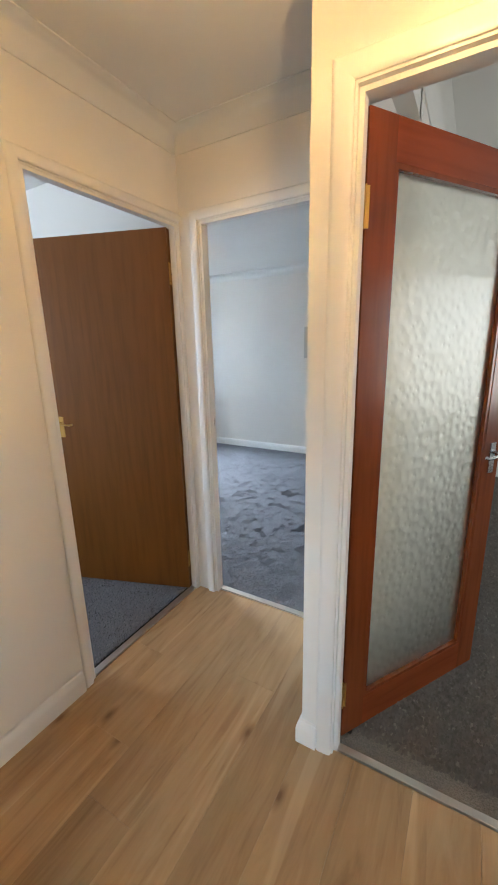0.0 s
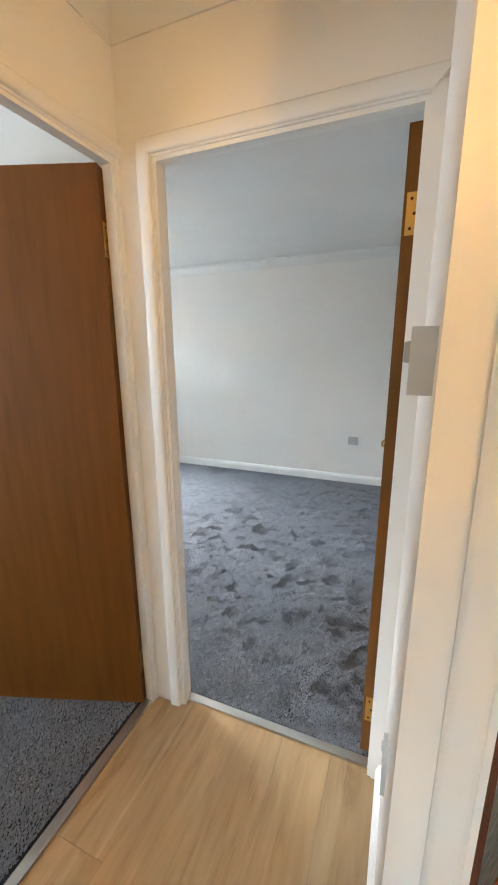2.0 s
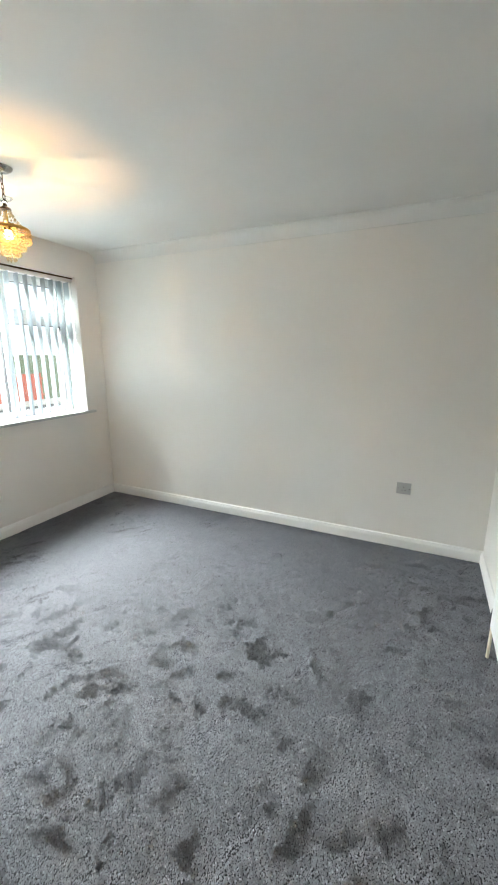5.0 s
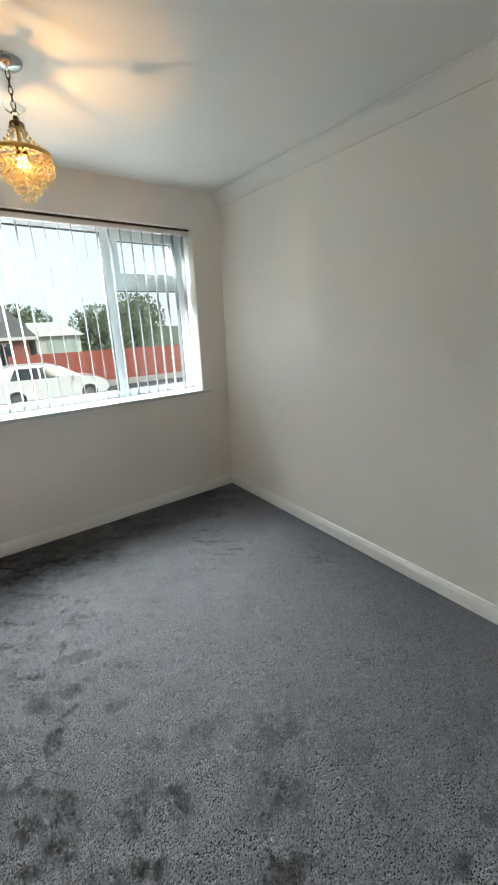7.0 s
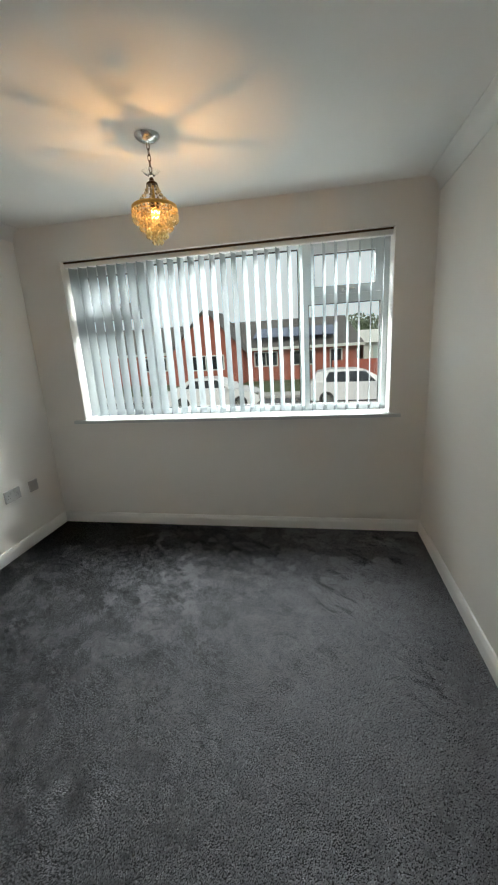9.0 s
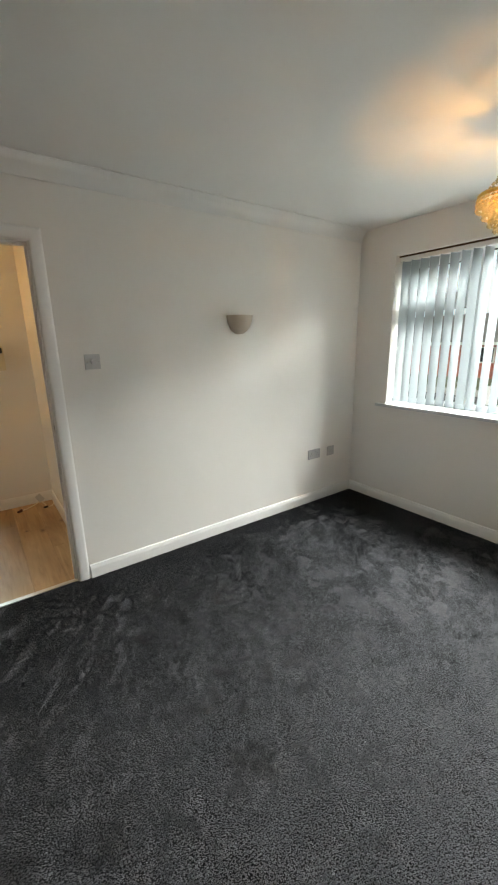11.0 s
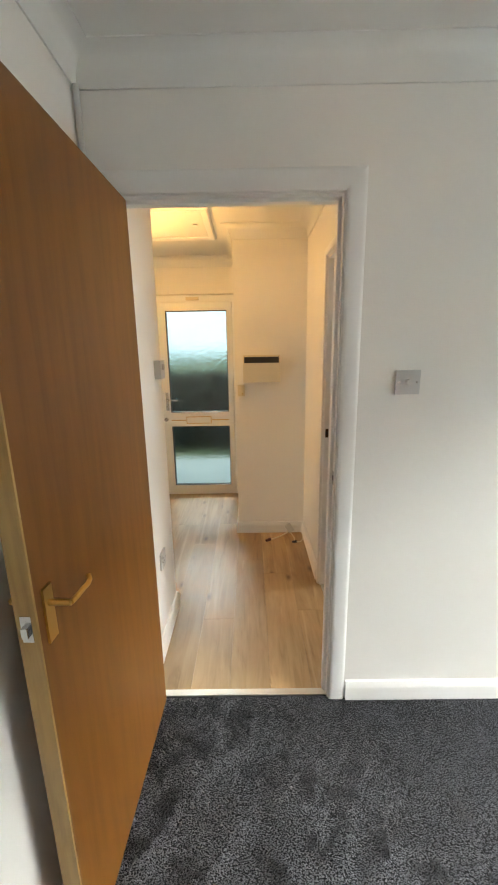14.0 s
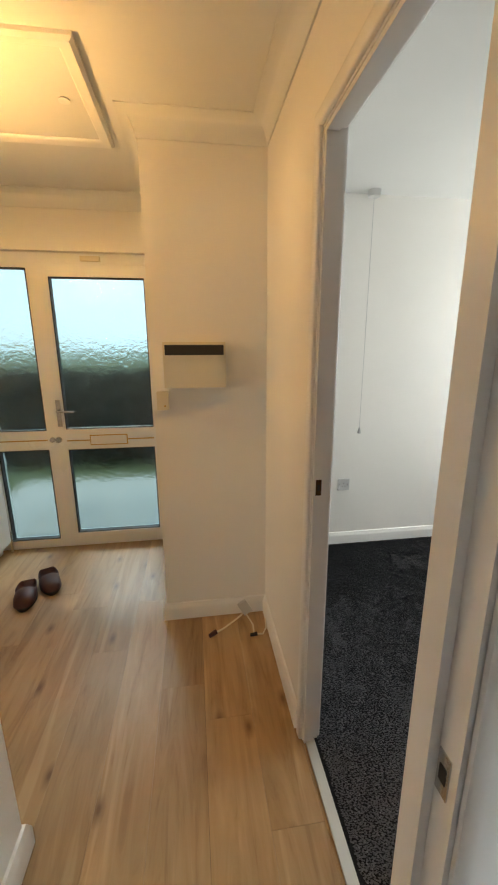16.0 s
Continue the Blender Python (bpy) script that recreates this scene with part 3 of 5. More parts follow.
def flush_door(name, m, w, label, side, handle_mat, h=1.968):
    """Leaf in its own axes: hinge edge at x = 0, free edge at x = w, faces at y = 0 and y = side * 0.042."""
    d = thing(name, label, "door", m, kind="structure")
    t = 0.042 * side
    y0, y1 = min(0, t), max(0, t)
    part("leaf", boxed((0.006, y0, 0.012, w - 0.006, y1, 0.012 + h)), SAPELE, d, bevel=0.0012)
    part("edge_lipping", boxed((0, y0 + 0.0005, 0.012, 0.006, y1 - 0.0005, 0.012 + h)), SAPELE, d, "dark stained hinge edge", bevel=0.001)
    part("edge_lipping", boxed((w - 0.006, y0 + 0.0005, 0.012, w, y1 - 0.0005, 0.012 + h)), LIPPING, d, "pale scuffed timber edge", bevel=0.001)
    ym = (y0 + y1) / 2
    lp = part("latch_plate", boxed((w - 0.0005, ym - 0.011, 0.955, w + 0.0015, ym + 0.011, 1.012)), CHROME, d, "steel latch plate", bevel=0.0005)
    bolt = bmesh.new()
    bx(bolt, w + 0.001, ym - 0.006, 0.97, w + 0.011, ym + 0.006, 0.992)
    part("latch_bolt", bolt, CHROME, lp, bevel=0.002)
    lever(d, Matrix.Translation((w - 0.040, y1, 0.990)) @ Matrix.Diagonal((-1, 1, 1, 1)), handle_mat)
    lever(d, Matrix.Translation((w - 0.040, y0, 0.990)) @ Matrix.Diagonal((-1, -1, 1, 1)), handle_mat, 0.032)
    for z in (0.20, 1.775):
        hinge(d, (-0.004, 0.0, z), 0, (0.002, 0.034))
    return d


# leaf axes: x from the hinge towards the free edge
flush_door("door_1", Matrix.Translation((0.755, -0.020, 0)) @ Matrix.Rotation(radians(88.2), 4, "Z"), 0.748, "open flush door in brown sapele veneer with brass lever", 1, BRASS)
flush_door("door_2", Matrix.Translation((-0.160, -0.120, 0)) @ Matrix.Rotation(radians(199), 4, "Z"), 0.752, "open flush bedroom door in dark brown veneer", 1, BRASS)


def glazed_door(m, w, label, h=1.968):
    d = thing("door_3", label, "door", m, kind="structure")
    t, st, top, bot = 0.042, 0.098, 0.105, 0.130
    z0, z1 = 0.012, 0.012 + h
    part("stile", boxed((0, -t, z0, st, 0, z1)), MAHOGANY, d, bevel=0.003)
    part("stile", boxed((w - st, -t, z0, w, 0, z1)), MAHOGANY, d, bevel=0.003)
    part("rail", boxed((st, -t + 0.0006, z1 - top, w - st, -0.0006, z1)), MAHOGANY_RAIL, d, bevel=0.002)
    part("rail", boxed((st, -t + 0.0006, z0, w - st, -0.0006, z0 + bot)), MAHOGANY_RAIL, d, bevel=0.002)
    b = 0.014
    for y0, y1 in ((-t + 0.002, -t / 2 - 0.003), (-t / 2 + 0.003, -0.002)):
        bm = boxed((st, y0, z0 + bot, st + b, y1, z1 - top), (w - st - b, y0, z0 + bot, w - st, y1, z1 - top), (st + b, y0, z0 + bot, w - st - b, y1, z0 + bot + b), (st + b, y0, z1 - top - b, w - st - b, y1, z1 - top))
        part("glazing_bead", bm, MAHOGANY, d, bevel=0.004)
    pane = part("pane", boxed((st + 0.001, -t / 2 - 0.0025, z0 + bot + 0.001, w - st - 0.001, -t / 2 + 0.0025, z1 - top - 0.001)), LEAF_GLASS, d, "pale green leaf-textured obscure glass")
    pane.visible_shadow = False
    lever(d, Matrix.Translation((w - 0.05, 0, 0.975)) @ Matrix.Diagonal((-1, 1, 1, 1)), CHROME)
    lever(d, Matrix.Translation((w - 0.05, -t, 0.975)) @ Matrix.Diagonal((-1, -1, 1, 1)), CHROME)
    lp = part("latch_plate", boxed((w - 0.0005, -0.032, 0.925, w + 0.0015, -0.010, 1.035)), CHROME, d, "steel latch plate", bevel=0.0005)
    for z in (0.20, 1.755):
        hinge(d, (-0.004, -0.041, z), 60)
    return d


glazed_door(Matrix.Translation((0.882, -0.585, 0)) @ Matrix.Rotation(radians(57), 4, "Z"), 0.745, "open mahogany door glazed with leaf-textured obscure glass")

# ---- room window ----
FX0, FX1 = -2.855, -2.790


def bars(*boxes):
    return boxed(*[(FX0 if len(b) == 4 else b[4], b[0], b[1], FX1 if len(b) == 4 else b[5], b[2], b[3]) for b in boxes])


win = thing("window_1", "wide white upvc window with small top lights", "window", kind="structure")
Y0, Y1, Z0, Z1 = WIN_Y0, WIN_Y1, WIN_Z0, WIN_Z1
M1, M2 = 0.905, 2.120
F = 0.055
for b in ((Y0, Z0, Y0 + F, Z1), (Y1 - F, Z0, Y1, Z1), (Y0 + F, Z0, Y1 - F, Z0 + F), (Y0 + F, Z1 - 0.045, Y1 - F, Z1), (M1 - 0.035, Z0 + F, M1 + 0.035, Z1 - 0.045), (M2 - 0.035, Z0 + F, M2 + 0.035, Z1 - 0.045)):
    part("window_frame", bars(b), DIMMED_UPVC, win, bevel=0.004)
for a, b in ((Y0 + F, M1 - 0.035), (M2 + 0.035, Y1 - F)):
    part("transom", bars((a, 1.700, b, 1.760)), DIMMED_UPVC, win, bevel=0.004)
    sash = part("sash", bars((a, 1.760, a + 0.042, Z1 - 0.045, FX0 + 0.01, FX1 + 0.012), (b - 0.042, 1.760, b, Z1 - 0.045, FX0 + 0.01, FX1 + 0.012), (a + 0.042, 1.760, b - 0.042, 1.815, FX0 + 0.01, FX1 + 0.012), (a + 0.042, Z1 - 0.09, b - 0.042, Z1 - 0.045, FX0 + 0.01, FX1 + 0.012)), DIMMED_UPVC, win, "small top-hung casement", bevel=0.003)
    hb = bmesh.new()
    c = (a + b) / 2
    bx(hb, FX1 + 0.012, c - 0.012, 1.775, FX1 + 0.022, c + 0.012, 1.80)
    bx(hb, FX1 + 0.022, c - 0.008, 1.782, FX1 + 0.032, c + 0.075, 1.793)
    part("window_handle", hb, CHROME, sash, bevel=0.003)
    for ya, yb, za, zb in ((a + 0.042, b - 0.042, 1.815, Z1 - 0.09), (a, b, Z0 + F, 1.700)):
        g = 0.004
        part("gasket", boxed((FX0 + 0.025, ya, za, FX1 - 0.006, yb, za + g), (FX0 + 0.025, ya, zb - g, FX1 - 0.006, yb, zb), (FX0 + 0.025, ya, za + g, FX1 - 0.006, ya + g, zb - g), (FX0 + 0.025, yb - g, za + g, FX1 - 0.006, yb, zb - g)), RUBBER, win)
        p = part("pane", boxed((FX0 + 0.03, ya + 0.001, za + 0.001, FX0 + 0.036, yb - 0.001, zb - 0.001)), CLEAR, win)
        p.visible_shadow = False
ya, yb, za, zb = M1 + 0.035, M2 - 0.035, Z0 + F, Z1 - 0.045
g = 0.005
part("gasket", boxed((FX0 + 0.025, ya, za, FX1 - 0.006, yb, za + g), (FX0 + 0.025, ya, zb - g, FX1 - 0.006, yb, zb), (FX0 + 0.025, ya, za + g, FX1 - 0.006, ya + g, zb - g), (FX0 + 0.025, yb - g, za + g, FX1 - 0.006, yb, zb - g)), RUBBER, win)
p = part("pane", boxed((FX0 + 0.03, ya + 0.001, za + 0.001, FX0 + 0.036, yb - 0.001, zb - 0.001)), CLEAR, win)
p.visible_shadow = False
# the board takes the same darkened white under that lamp
part("window_sill", boxed((FX1 - 0.01, Y0 + 0.001, Z0 - 0.02, -2.6105, Y1 - 0.001, Z0 + 0.004), (-2.6105, 0.245, Z0 - 0.02, -2.572, 2.785, Z0 + 0.004)), DIMMED_UPVC, win, "white gloss window board", bevel=0.002)

# ---- vertical blind ----
blind = thing("vertical_blind", "white fabric vertical blind drawn across, slats turned open", "blind")
part("headrail", boxed((-2.700, Y0 + 0.006, 2.083, -2.655, Y1 - 0.006, 2.120)), GLOSS, blind, "slim white blind headrail", bevel=0.003)
rail_lip = part("rail_edge", boxed((-2.655, Y0 + 0.006, 2.112, -2.645, Y1 - 0.006, 2.124)), BRONZE, blind, "dark edge strip")
SLAT_W, COUNT = 0.089, 30
bm = bmesh.new()
cols = 7
grid = []
for zi in range(2):
    row = []
    for i in range(cols):
        u = (i / (cols - 1) - 0.5) * SLAT_W
        row.append(bm.verts.new((u, 0.004 * (1 - (2 * u / SLAT_W) ** 2), (0.948, 2.080)[zi])))
    grid.append(row)
for i in range(cols - 1):
    bm.faces.new((grid[0][i], grid[0][i + 1], grid[1][i + 1], grid[1][i]))
bmesh.ops.solidify(bm, geom=bm.faces[:], thickness=0.0008)
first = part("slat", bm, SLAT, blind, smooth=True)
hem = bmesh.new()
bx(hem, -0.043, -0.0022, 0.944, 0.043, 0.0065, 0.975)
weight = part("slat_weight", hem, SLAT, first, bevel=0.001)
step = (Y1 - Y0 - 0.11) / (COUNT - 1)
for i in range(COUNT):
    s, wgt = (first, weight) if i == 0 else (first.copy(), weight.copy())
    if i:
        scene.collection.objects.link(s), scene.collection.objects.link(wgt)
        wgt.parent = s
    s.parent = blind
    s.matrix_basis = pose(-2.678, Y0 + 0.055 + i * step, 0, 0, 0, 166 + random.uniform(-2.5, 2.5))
chain = bmesh.new()
tube(chain, [(-2.645, Y1 - 0.03, 2.08), (-2.640, Y1 - 0.028, 1.5), (-2.642, Y1 - 0.03, 1.05)], 0.0015, 6)
part("pull_chain", chain, PLASTIC, blind)

# ---- chandeliers ----


def chandelier(place, label, chain_drop):
    """Hangs from its own origin at the ceiling."""
    c = thing("chandelier", label, "chandelier", pose(*place) @ Matrix.Diagonal((1.14, 1.14, 1.0, 1.0)))
    bm = bmesh.new()
    lathe(bm, [(0.0, -0.030), (0.012, -0.028), (0.030, -0.022), (0.046, -0.010), (0.050, -0.001), (0.0, -0.001)])
    part("ceiling_rose", bm, CHROME, c, "pale metal ceiling rose", smooth=True)
    bm = bmesh.new()
    n_ = max(3, int(chain_drop / 0.022))
    for i in range(n_):
        z = -0.03 - (i + 0.5) * chain_drop / n_
        ring = [(0.006 * math.cos(a), 0, z + 0.015 * math.sin(a)) if i % 2 else (0, 0.006 * math.cos(a), z + 0.015 * math.sin(a)) for a in [k * math.pi / 6 for k in range(13)]]
        tube(bm, ring, 0.0018, 5)
    part("chain", bm, BRONZE, c, "dark metal link chain", smooth=True)
    t = -0.03 - chain_drop
    bm = bmesh.new()
    lathe(bm, [(0.004, t), (0.012, t - 0.010), (0.030, t + 0.002), (0.036, t + 0.006), (0.030, t - 0.001), (0.012, t - 0.014), (0.006, t - 0.02)])
    part("glass_dish", bm, CLEAR, c, "small clear glass dish", smooth=True)
    bm = bmesh.new()
    lathe(bm, [(0.0, t - 0.02), (0.008, t - 0.022), (0.010, t - 0.034), (0.022, t - 0.042), (0.024, t - 0.050), (0.0, t - 0.052)])
    part("cap", bm, BRONZE, c, "dark bronze cap", smooth=True)
    bm = bmesh.new()
    cyl(bm, (0, 0, t - 0.05), (0, 0, t - 0.135), 0.006, 0.008, 12)
    part("stem", bm, BRASS, c, smooth=True)
    rz = t - 0.135
    bm = bmesh.new()
    lathe(bm, [(0.006, rz + 0.030), (0.016, rz + 0.026), (0.0185, rz + 0.012), (0.0185, rz - 0.010), (0.015, rz - 0.013), (0.0, rz - 0.013)], 20)
    part("lamp_holder", bm, BRONZE, c, "dark lamp holder above the bulb", smooth=True)
    bm = bmesh.new()
    lathe(bm, [(0.088, rz), (0.091, rz - 0.004), (0.091, rz - 0.012), (0.088, rz - 0.016), (0.085, rz - 0.012), (0.085, rz - 0.004), (0.088, rz)], 36)
    for k in range(6):
        a = k * math.pi / 3
        tube(bm, [(0.006 * math.cos(a), 0.006 * math.sin(a), rz), (0.087 * math.cos(a), 0.087 * math.sin(a), rz - 0.008)], 0.002, 6)
    part("ring", bm, BRASS, c, "brass gallery ring", smooth=True)

    def drop(bm, x, y, z, ln, r):
        pts = [bm.verts.new((x + r * math.cos(a), y + r * math.sin(a), z - ln * 0.55)) for a in [k * math.pi / 2 + 0.3 for k in range(4)]]
        top, low = bm.verts.new((x, y, z)), bm.verts.new((x, y, z - ln))
        for i in range(4):
            j = (i + 1) % 4
            bm.faces.new((top, pts[i], pts[j])), bm.faces.new((low, pts[j], pts[i]))

    for r, levels, z, count in ((0.088, 3, rz - 0.014, 30), (0.064, 4, rz - 0.030, 22), (0.040, 5, rz - 0.046, 14), (0.018, 6, rz - 0.055, 7)):
        bm = bmesh.new()
        for k in range(count):
            a = 2 * math.pi * k / count
            for i in range(levels):
                drop(bm, r * math.cos(a), r * math.sin(a), z - i * 0.0175, 0.023 if i == levels - 1 else 0.018, 0.0078)
        part("crystal_tier", bm, CRYSTAL, c, "ring of faceted crystal drops lit amber")
    bm = bmesh.new()
    for k in range(7):
        a = 2 * math.pi * k / 7 + 0.2
        for i in range(6):
            f = i / 6
            r = 0.022 + 0.062 * f ** 1.5
            drop(bm, r * math.cos(a), r * math.sin(a), t - 0.05 - 0.085 * f, 0.018, 0.0055 + 0.0030 * (i % 2))
    part("crystal_swag", bm, CRYSTAL, c, "bead strands sweeping out to the ring")
    bm = bmesh.new()
    lathe(bm, [(0.0, rz - 0.005), (0.010, rz - 0.010), (0.021, rz - 0.030), (0.018, rz - 0.048), (0.0, rz - 0.060)], 14)
    gl = part("bulb", bm, BULB, c, "glowing warm candle bulb", smooth=True)
    gl.visible_shadow = False
    return c


chandelier((LAMP_ROOM[0], LAMP_ROOM[1], H), "crystal chandelier hanging on a chain, lit warm", 0.115)
chandelier((LAMP_HALL[0], LAMP_HALL[1], H), "crystal chandelier lighting the hall", 0.200)

# ---- radiator ----
rad = thing("radiator", "white single-panel radiator with open convector top", "radiator", pose(0, 0, 0))
RX0, RX1, RY0, RY1, RZ0, RZ1 = 0.752, 0.768, 0.930, 1.930, 0.205, 0.795
bm = bmesh.new()
bx(bm, RX0, RY0, RZ0, RX1, RY1, RZ1)
panel = part("panel", bm, ENAMEL, rad, bevel=0.006)


def repeat(piece, parent, count, step_y):
    for i in range(1, count):
        o = piece.copy()
        scene.collection.objects.link(o)
        o.parent, o.location = parent, (0, i * step_y, 0)


bm = bmesh.new()
cyl(bm, (RX0 + 0.0036, RY0 + 0.05, RZ0 + 0.03), (RX0 + 0.0036, RY0 + 0.05, RZ1 - 0.045), 0.0046, seg=12)
repeat(part("flute", bm, ENAMEL, panel, smooth=True), panel, 26, (RY1 - RY0 - 0.10) / 25)
repeat(part("convector_fin", boxed((RX1, RY0 + 0.0292, RZ0 + 0.04, RX1 + 0.036, RY0 + 0.0308, RZ1 - 0.012)), GREY_PLATE, rad), rad, 24, (RY1 - RY0 - 0.06) / 23)
part("convector_back", boxed((RX1 + 0.036, RY0 + 0.02, RZ0 + 0.04, RX1 + 0.038, RY1 - 0.02, RZ1 - 0.012)), GREY_PLATE, rad, "grey steel convector backing")
for y in (RY0 + 0.012, RY1 - 0.012):
    bm = bmesh.new()
    cyl(bm, (RX1 + 0.014, y - 0.012, RZ1 - 0.014), (RX1 + 0.014, y + 0.012, RZ1 - 0.014), 0.012, seg=14)
    part("air_vent", bm, ENAMEL, rad, smooth=True)
for y in (RY0 + 0.15, RY1 - 0.18):
    part("bracket", boxed((RX1 + 0.038, y, RZ0 + 0.05, EAST, y + 0.03, RZ1 - 0.05)), ENAMEL, rad)
for y, s in ((RY0, -1), (RY1, 1)):
    bm = bmesh.new()
    cyl(bm, (RX1, y, RZ0 + 0.03), (RX1, y + s * 0.035, RZ0 + 0.03), 0.010, seg=14)
    cyl(bm, (RX1, y + s * 0.035, RZ0 - 0.01), (RX1, y + s * 0.035, RZ0 + 0.065), 0.015, 0.013, 14)
    v = part("valve", bm, CHROME, rad, "chrome radiator valve", smooth=True)
    bm = bmesh.new()
    cyl(bm, (RX1, y + s * 0.035, 0.004), (RX1, y + s * 0.035, RZ0), 0.0075, seg=12)
    part("pipe", bm, CREAM, v, smooth=True)

# its twin by the front door
tagged(copy_thing(rad, pose(0.845, -3.44, -0.105)), label="white panel radiator on the hall wall by the front door", category="radiator")

bm = bmesh.new()
cyl(bm, (EAST - 0.014, SOUTH + 0.030, 0.095), (EAST - 0.014, SOUTH + 0.030, H - 0.09), 0.010, seg=14)
for z in (0.4, 1.0, 1.6, 2.1):
    bx(bm, EAST - 0.014, SOUTH + 0.026, z, EAST, SOUTH + 0.034, z + 0.012)
tagged(solid("cable_trunking", bm, PLASTIC, 0.001), label="slim white cable trunking down the wall corner", category="trunking")

# ---- switches and sockets ----


def faceplate(name, label, category, m, w=0.086, h=0.086, mat=PLASTIC, rockers=(), pins=(), knob=False, proud=0.010):
    """Face in its own axes: x across, z up, y out of the wall."""
    d = thing(name, label, category, m)
    part("plate", boxed((-w / 2, 0, -h / 2, w / 2, proud, h / 2)), mat, d, bevel=0.003)
    for sx in (-1, 1):
        bm = bmesh.new()
        cyl(bm, (sx * (w / 2 - 0.012), proud - 0.001, 0), (sx * (w / 2 - 0.012), proud + 0.0008, 0), 0.0035, seg=10)
        part("screw", bm, CHROME, d)
    for x, z in rockers:
        part("rocker", boxed((x - 0.006, proud, z - 0.010, x + 0.006, proud + 0.004, z + 0.010)), mat, d, bevel=0.0015)
    for x in pins:
        pm = boxed((x - 0.003, proud - 0.0002, 0.004, x + 0.003, proud + 0.0005, 0.012), (x - 0.014, proud - 0.0002, -0.014, x - 0.007, proud + 0.0005, -0.010), (x + 0.007, proud - 0.0002, -0.014, x + 0.014, proud + 0.0005, -0.010))
        part("pin_holes", pm, DARK, d)
    if knob:
        bm = bmesh.new()
        cyl(bm, (0, proud, 0), (0, proud + 0.016, 0), 0.0125, 0.011, 20)
        part("dimmer_knob", bm, mat, d, smooth=True)
    return d


faceplate("dimmer_switch", "white square dimmer switch with round knob", "light switch", pose(-0.243, SOUTH, 1.382), knob=True)
faceplate("double_socket", "grey-faced double wall socket above the skirting", "wall socket", pose(-2.09, SOUTH, 0.465), w=0.146, mat=GREY_PLATE, rockers=((-0.018, 0.024), (0.018, 0.024)), pins=(-0.040, 0.040))
faceplate("aerial_socket", "grey square television aerial outlet", "wall socket", pose(-2.305, SOUTH, 0.460), mat=GREY_PLATE, rockers=((0, 0.0),))
faceplate("wall_socket", "grey single wall socket on the plain wall", "wall socket", pose(0.285, NORTH, 0.480, 0, 0, 180), w=0.10, mat=GREY_PLATE, rockers=((0.024, 0.022),), pins=(0,))
faceplate("wall_socket", "white single wall socket on the corridor wall", "wall socket", pose(CORR_E, -0.410, 0.470, 0, 0, 90), rockers=((0.024, 0.022),), pins=(0,))
faceplate("wall_socket", "white single wall socket on the bedroom wall", "wall socket", pose(-0.815, BED_S, 0.475), rockers=((0.024, 0.022),), pins=(0,))

th = thing("thermostat", "white wall thermostat with a small dial", "thermostat", pose(CORR_E, -0.580, 1.420, 0, 0, 90))
part("case", boxed((-0.045, 0, -0.045, 0.045, 0.032, 0.045)), PLASTIC, th, bevel=0.006)
bm = bmesh.new()
cyl(bm, (0, 0.032, 0.012), (0, 0.040, 0.012), 0.016, 0.014, 20)
part("dial", bm, GREY_PLATE, th, smooth=True)

# half-bowl wall light
sc = thing("wall_light", "beige half-bowl plaster uplighter, unlit", "wall light", pose(-1.29, SOUTH, 1.530))
bm = bmesh.new()
prof = [(0.004, 0.0), (0.030, 0.004), (0.058, 0.020), (0.080, 0.048), (0.096, 0.085), (0.104, 0.130), (0.099, 0.130), (0.090, 0.086), (0.074, 0.052), (0.052, 0.026), (0.026, 0.010), (0.004, 0.006)]
lathe(bm, prof, 28, arc=0.5)
part("bowl", bm, CERAMIC, sc, smooth=True)
part("back_plate", boxed((-0.06, 0.0, 0.02, 0.06, 0.006, 0.115)), CERAMIC, sc, bevel=0.002)
bm = bmesh.new()
cyl(bm, (0, 0.04, 0.03), (0, 0.04, 0.10), 0.016, 0.016, 12)
part("lamp_holder", bm, PLASTIC, sc, smooth=True)

# ---- hall things ----
mb = thing("meter_cover", "cream metal electricity meter cover with dark window strip", "meter box", pose(0.2365, BLOCK_Y, 1.277))
part("box", boxed((-0.1365, 0, 0, 0.1365, 0.130, 0.198)), CREAM, mb, bevel=0.003)
part("window_strip", boxed((-0.128, 0.130, 0.142, 0.128, 0.1315, 0.186)), DARK, mb, "dark glazed strip")
part("lid_lip", boxed((-0.136, 0.130, 0.132, 0.136, 0.136, 0.142)), CREAM, mb, bevel=0.0015)
bell = thing("door_chime", "small cream door chime box with a button", "door chime", pose(0.393, BLOCK_Y, 1.165))
part("case", boxed((-0.027, 0, 0, 0.027, 0.030, 0.085)), CREAM, bell, bevel=0.004)
bm = bmesh.new()
cyl(bm, (-0.010, 0.030, 0.018), (-0.010, 0.033, 0.018), 0.005, seg=12)
part("button", bm, BRASS, bell, smooth=True)

hatch = thing("loft_hatch", "white framed loft hatch in the hall ceiling", "loft hatch", kind="structure")
HX0, HX1, HY0, HY1 = 0.568, 1.270, -1.908, -1.245
part("hatch_panel", boxed((HX0 + 0.05, HY0 + 0.05, H - 0.008, HX1 - 0.05, HY1 - 0.05, H - 0.001)), CEILING, hatch)
hp = [(0.0, 0.0), (0.0, 0.012), (0.012, 0.022), (0.045, 0.018), (0.055, 0.010), (0.055, 0.0)]
bm = sweep([(HX0, HY0), (HX1, HY0), (HX1, HY1), (HX0, HY1)], [(d, H - z) for d, z in hp], True)
part("hatch_frame", bm, GLOSS, hatch, smooth=True)
bm = bmesh.new()
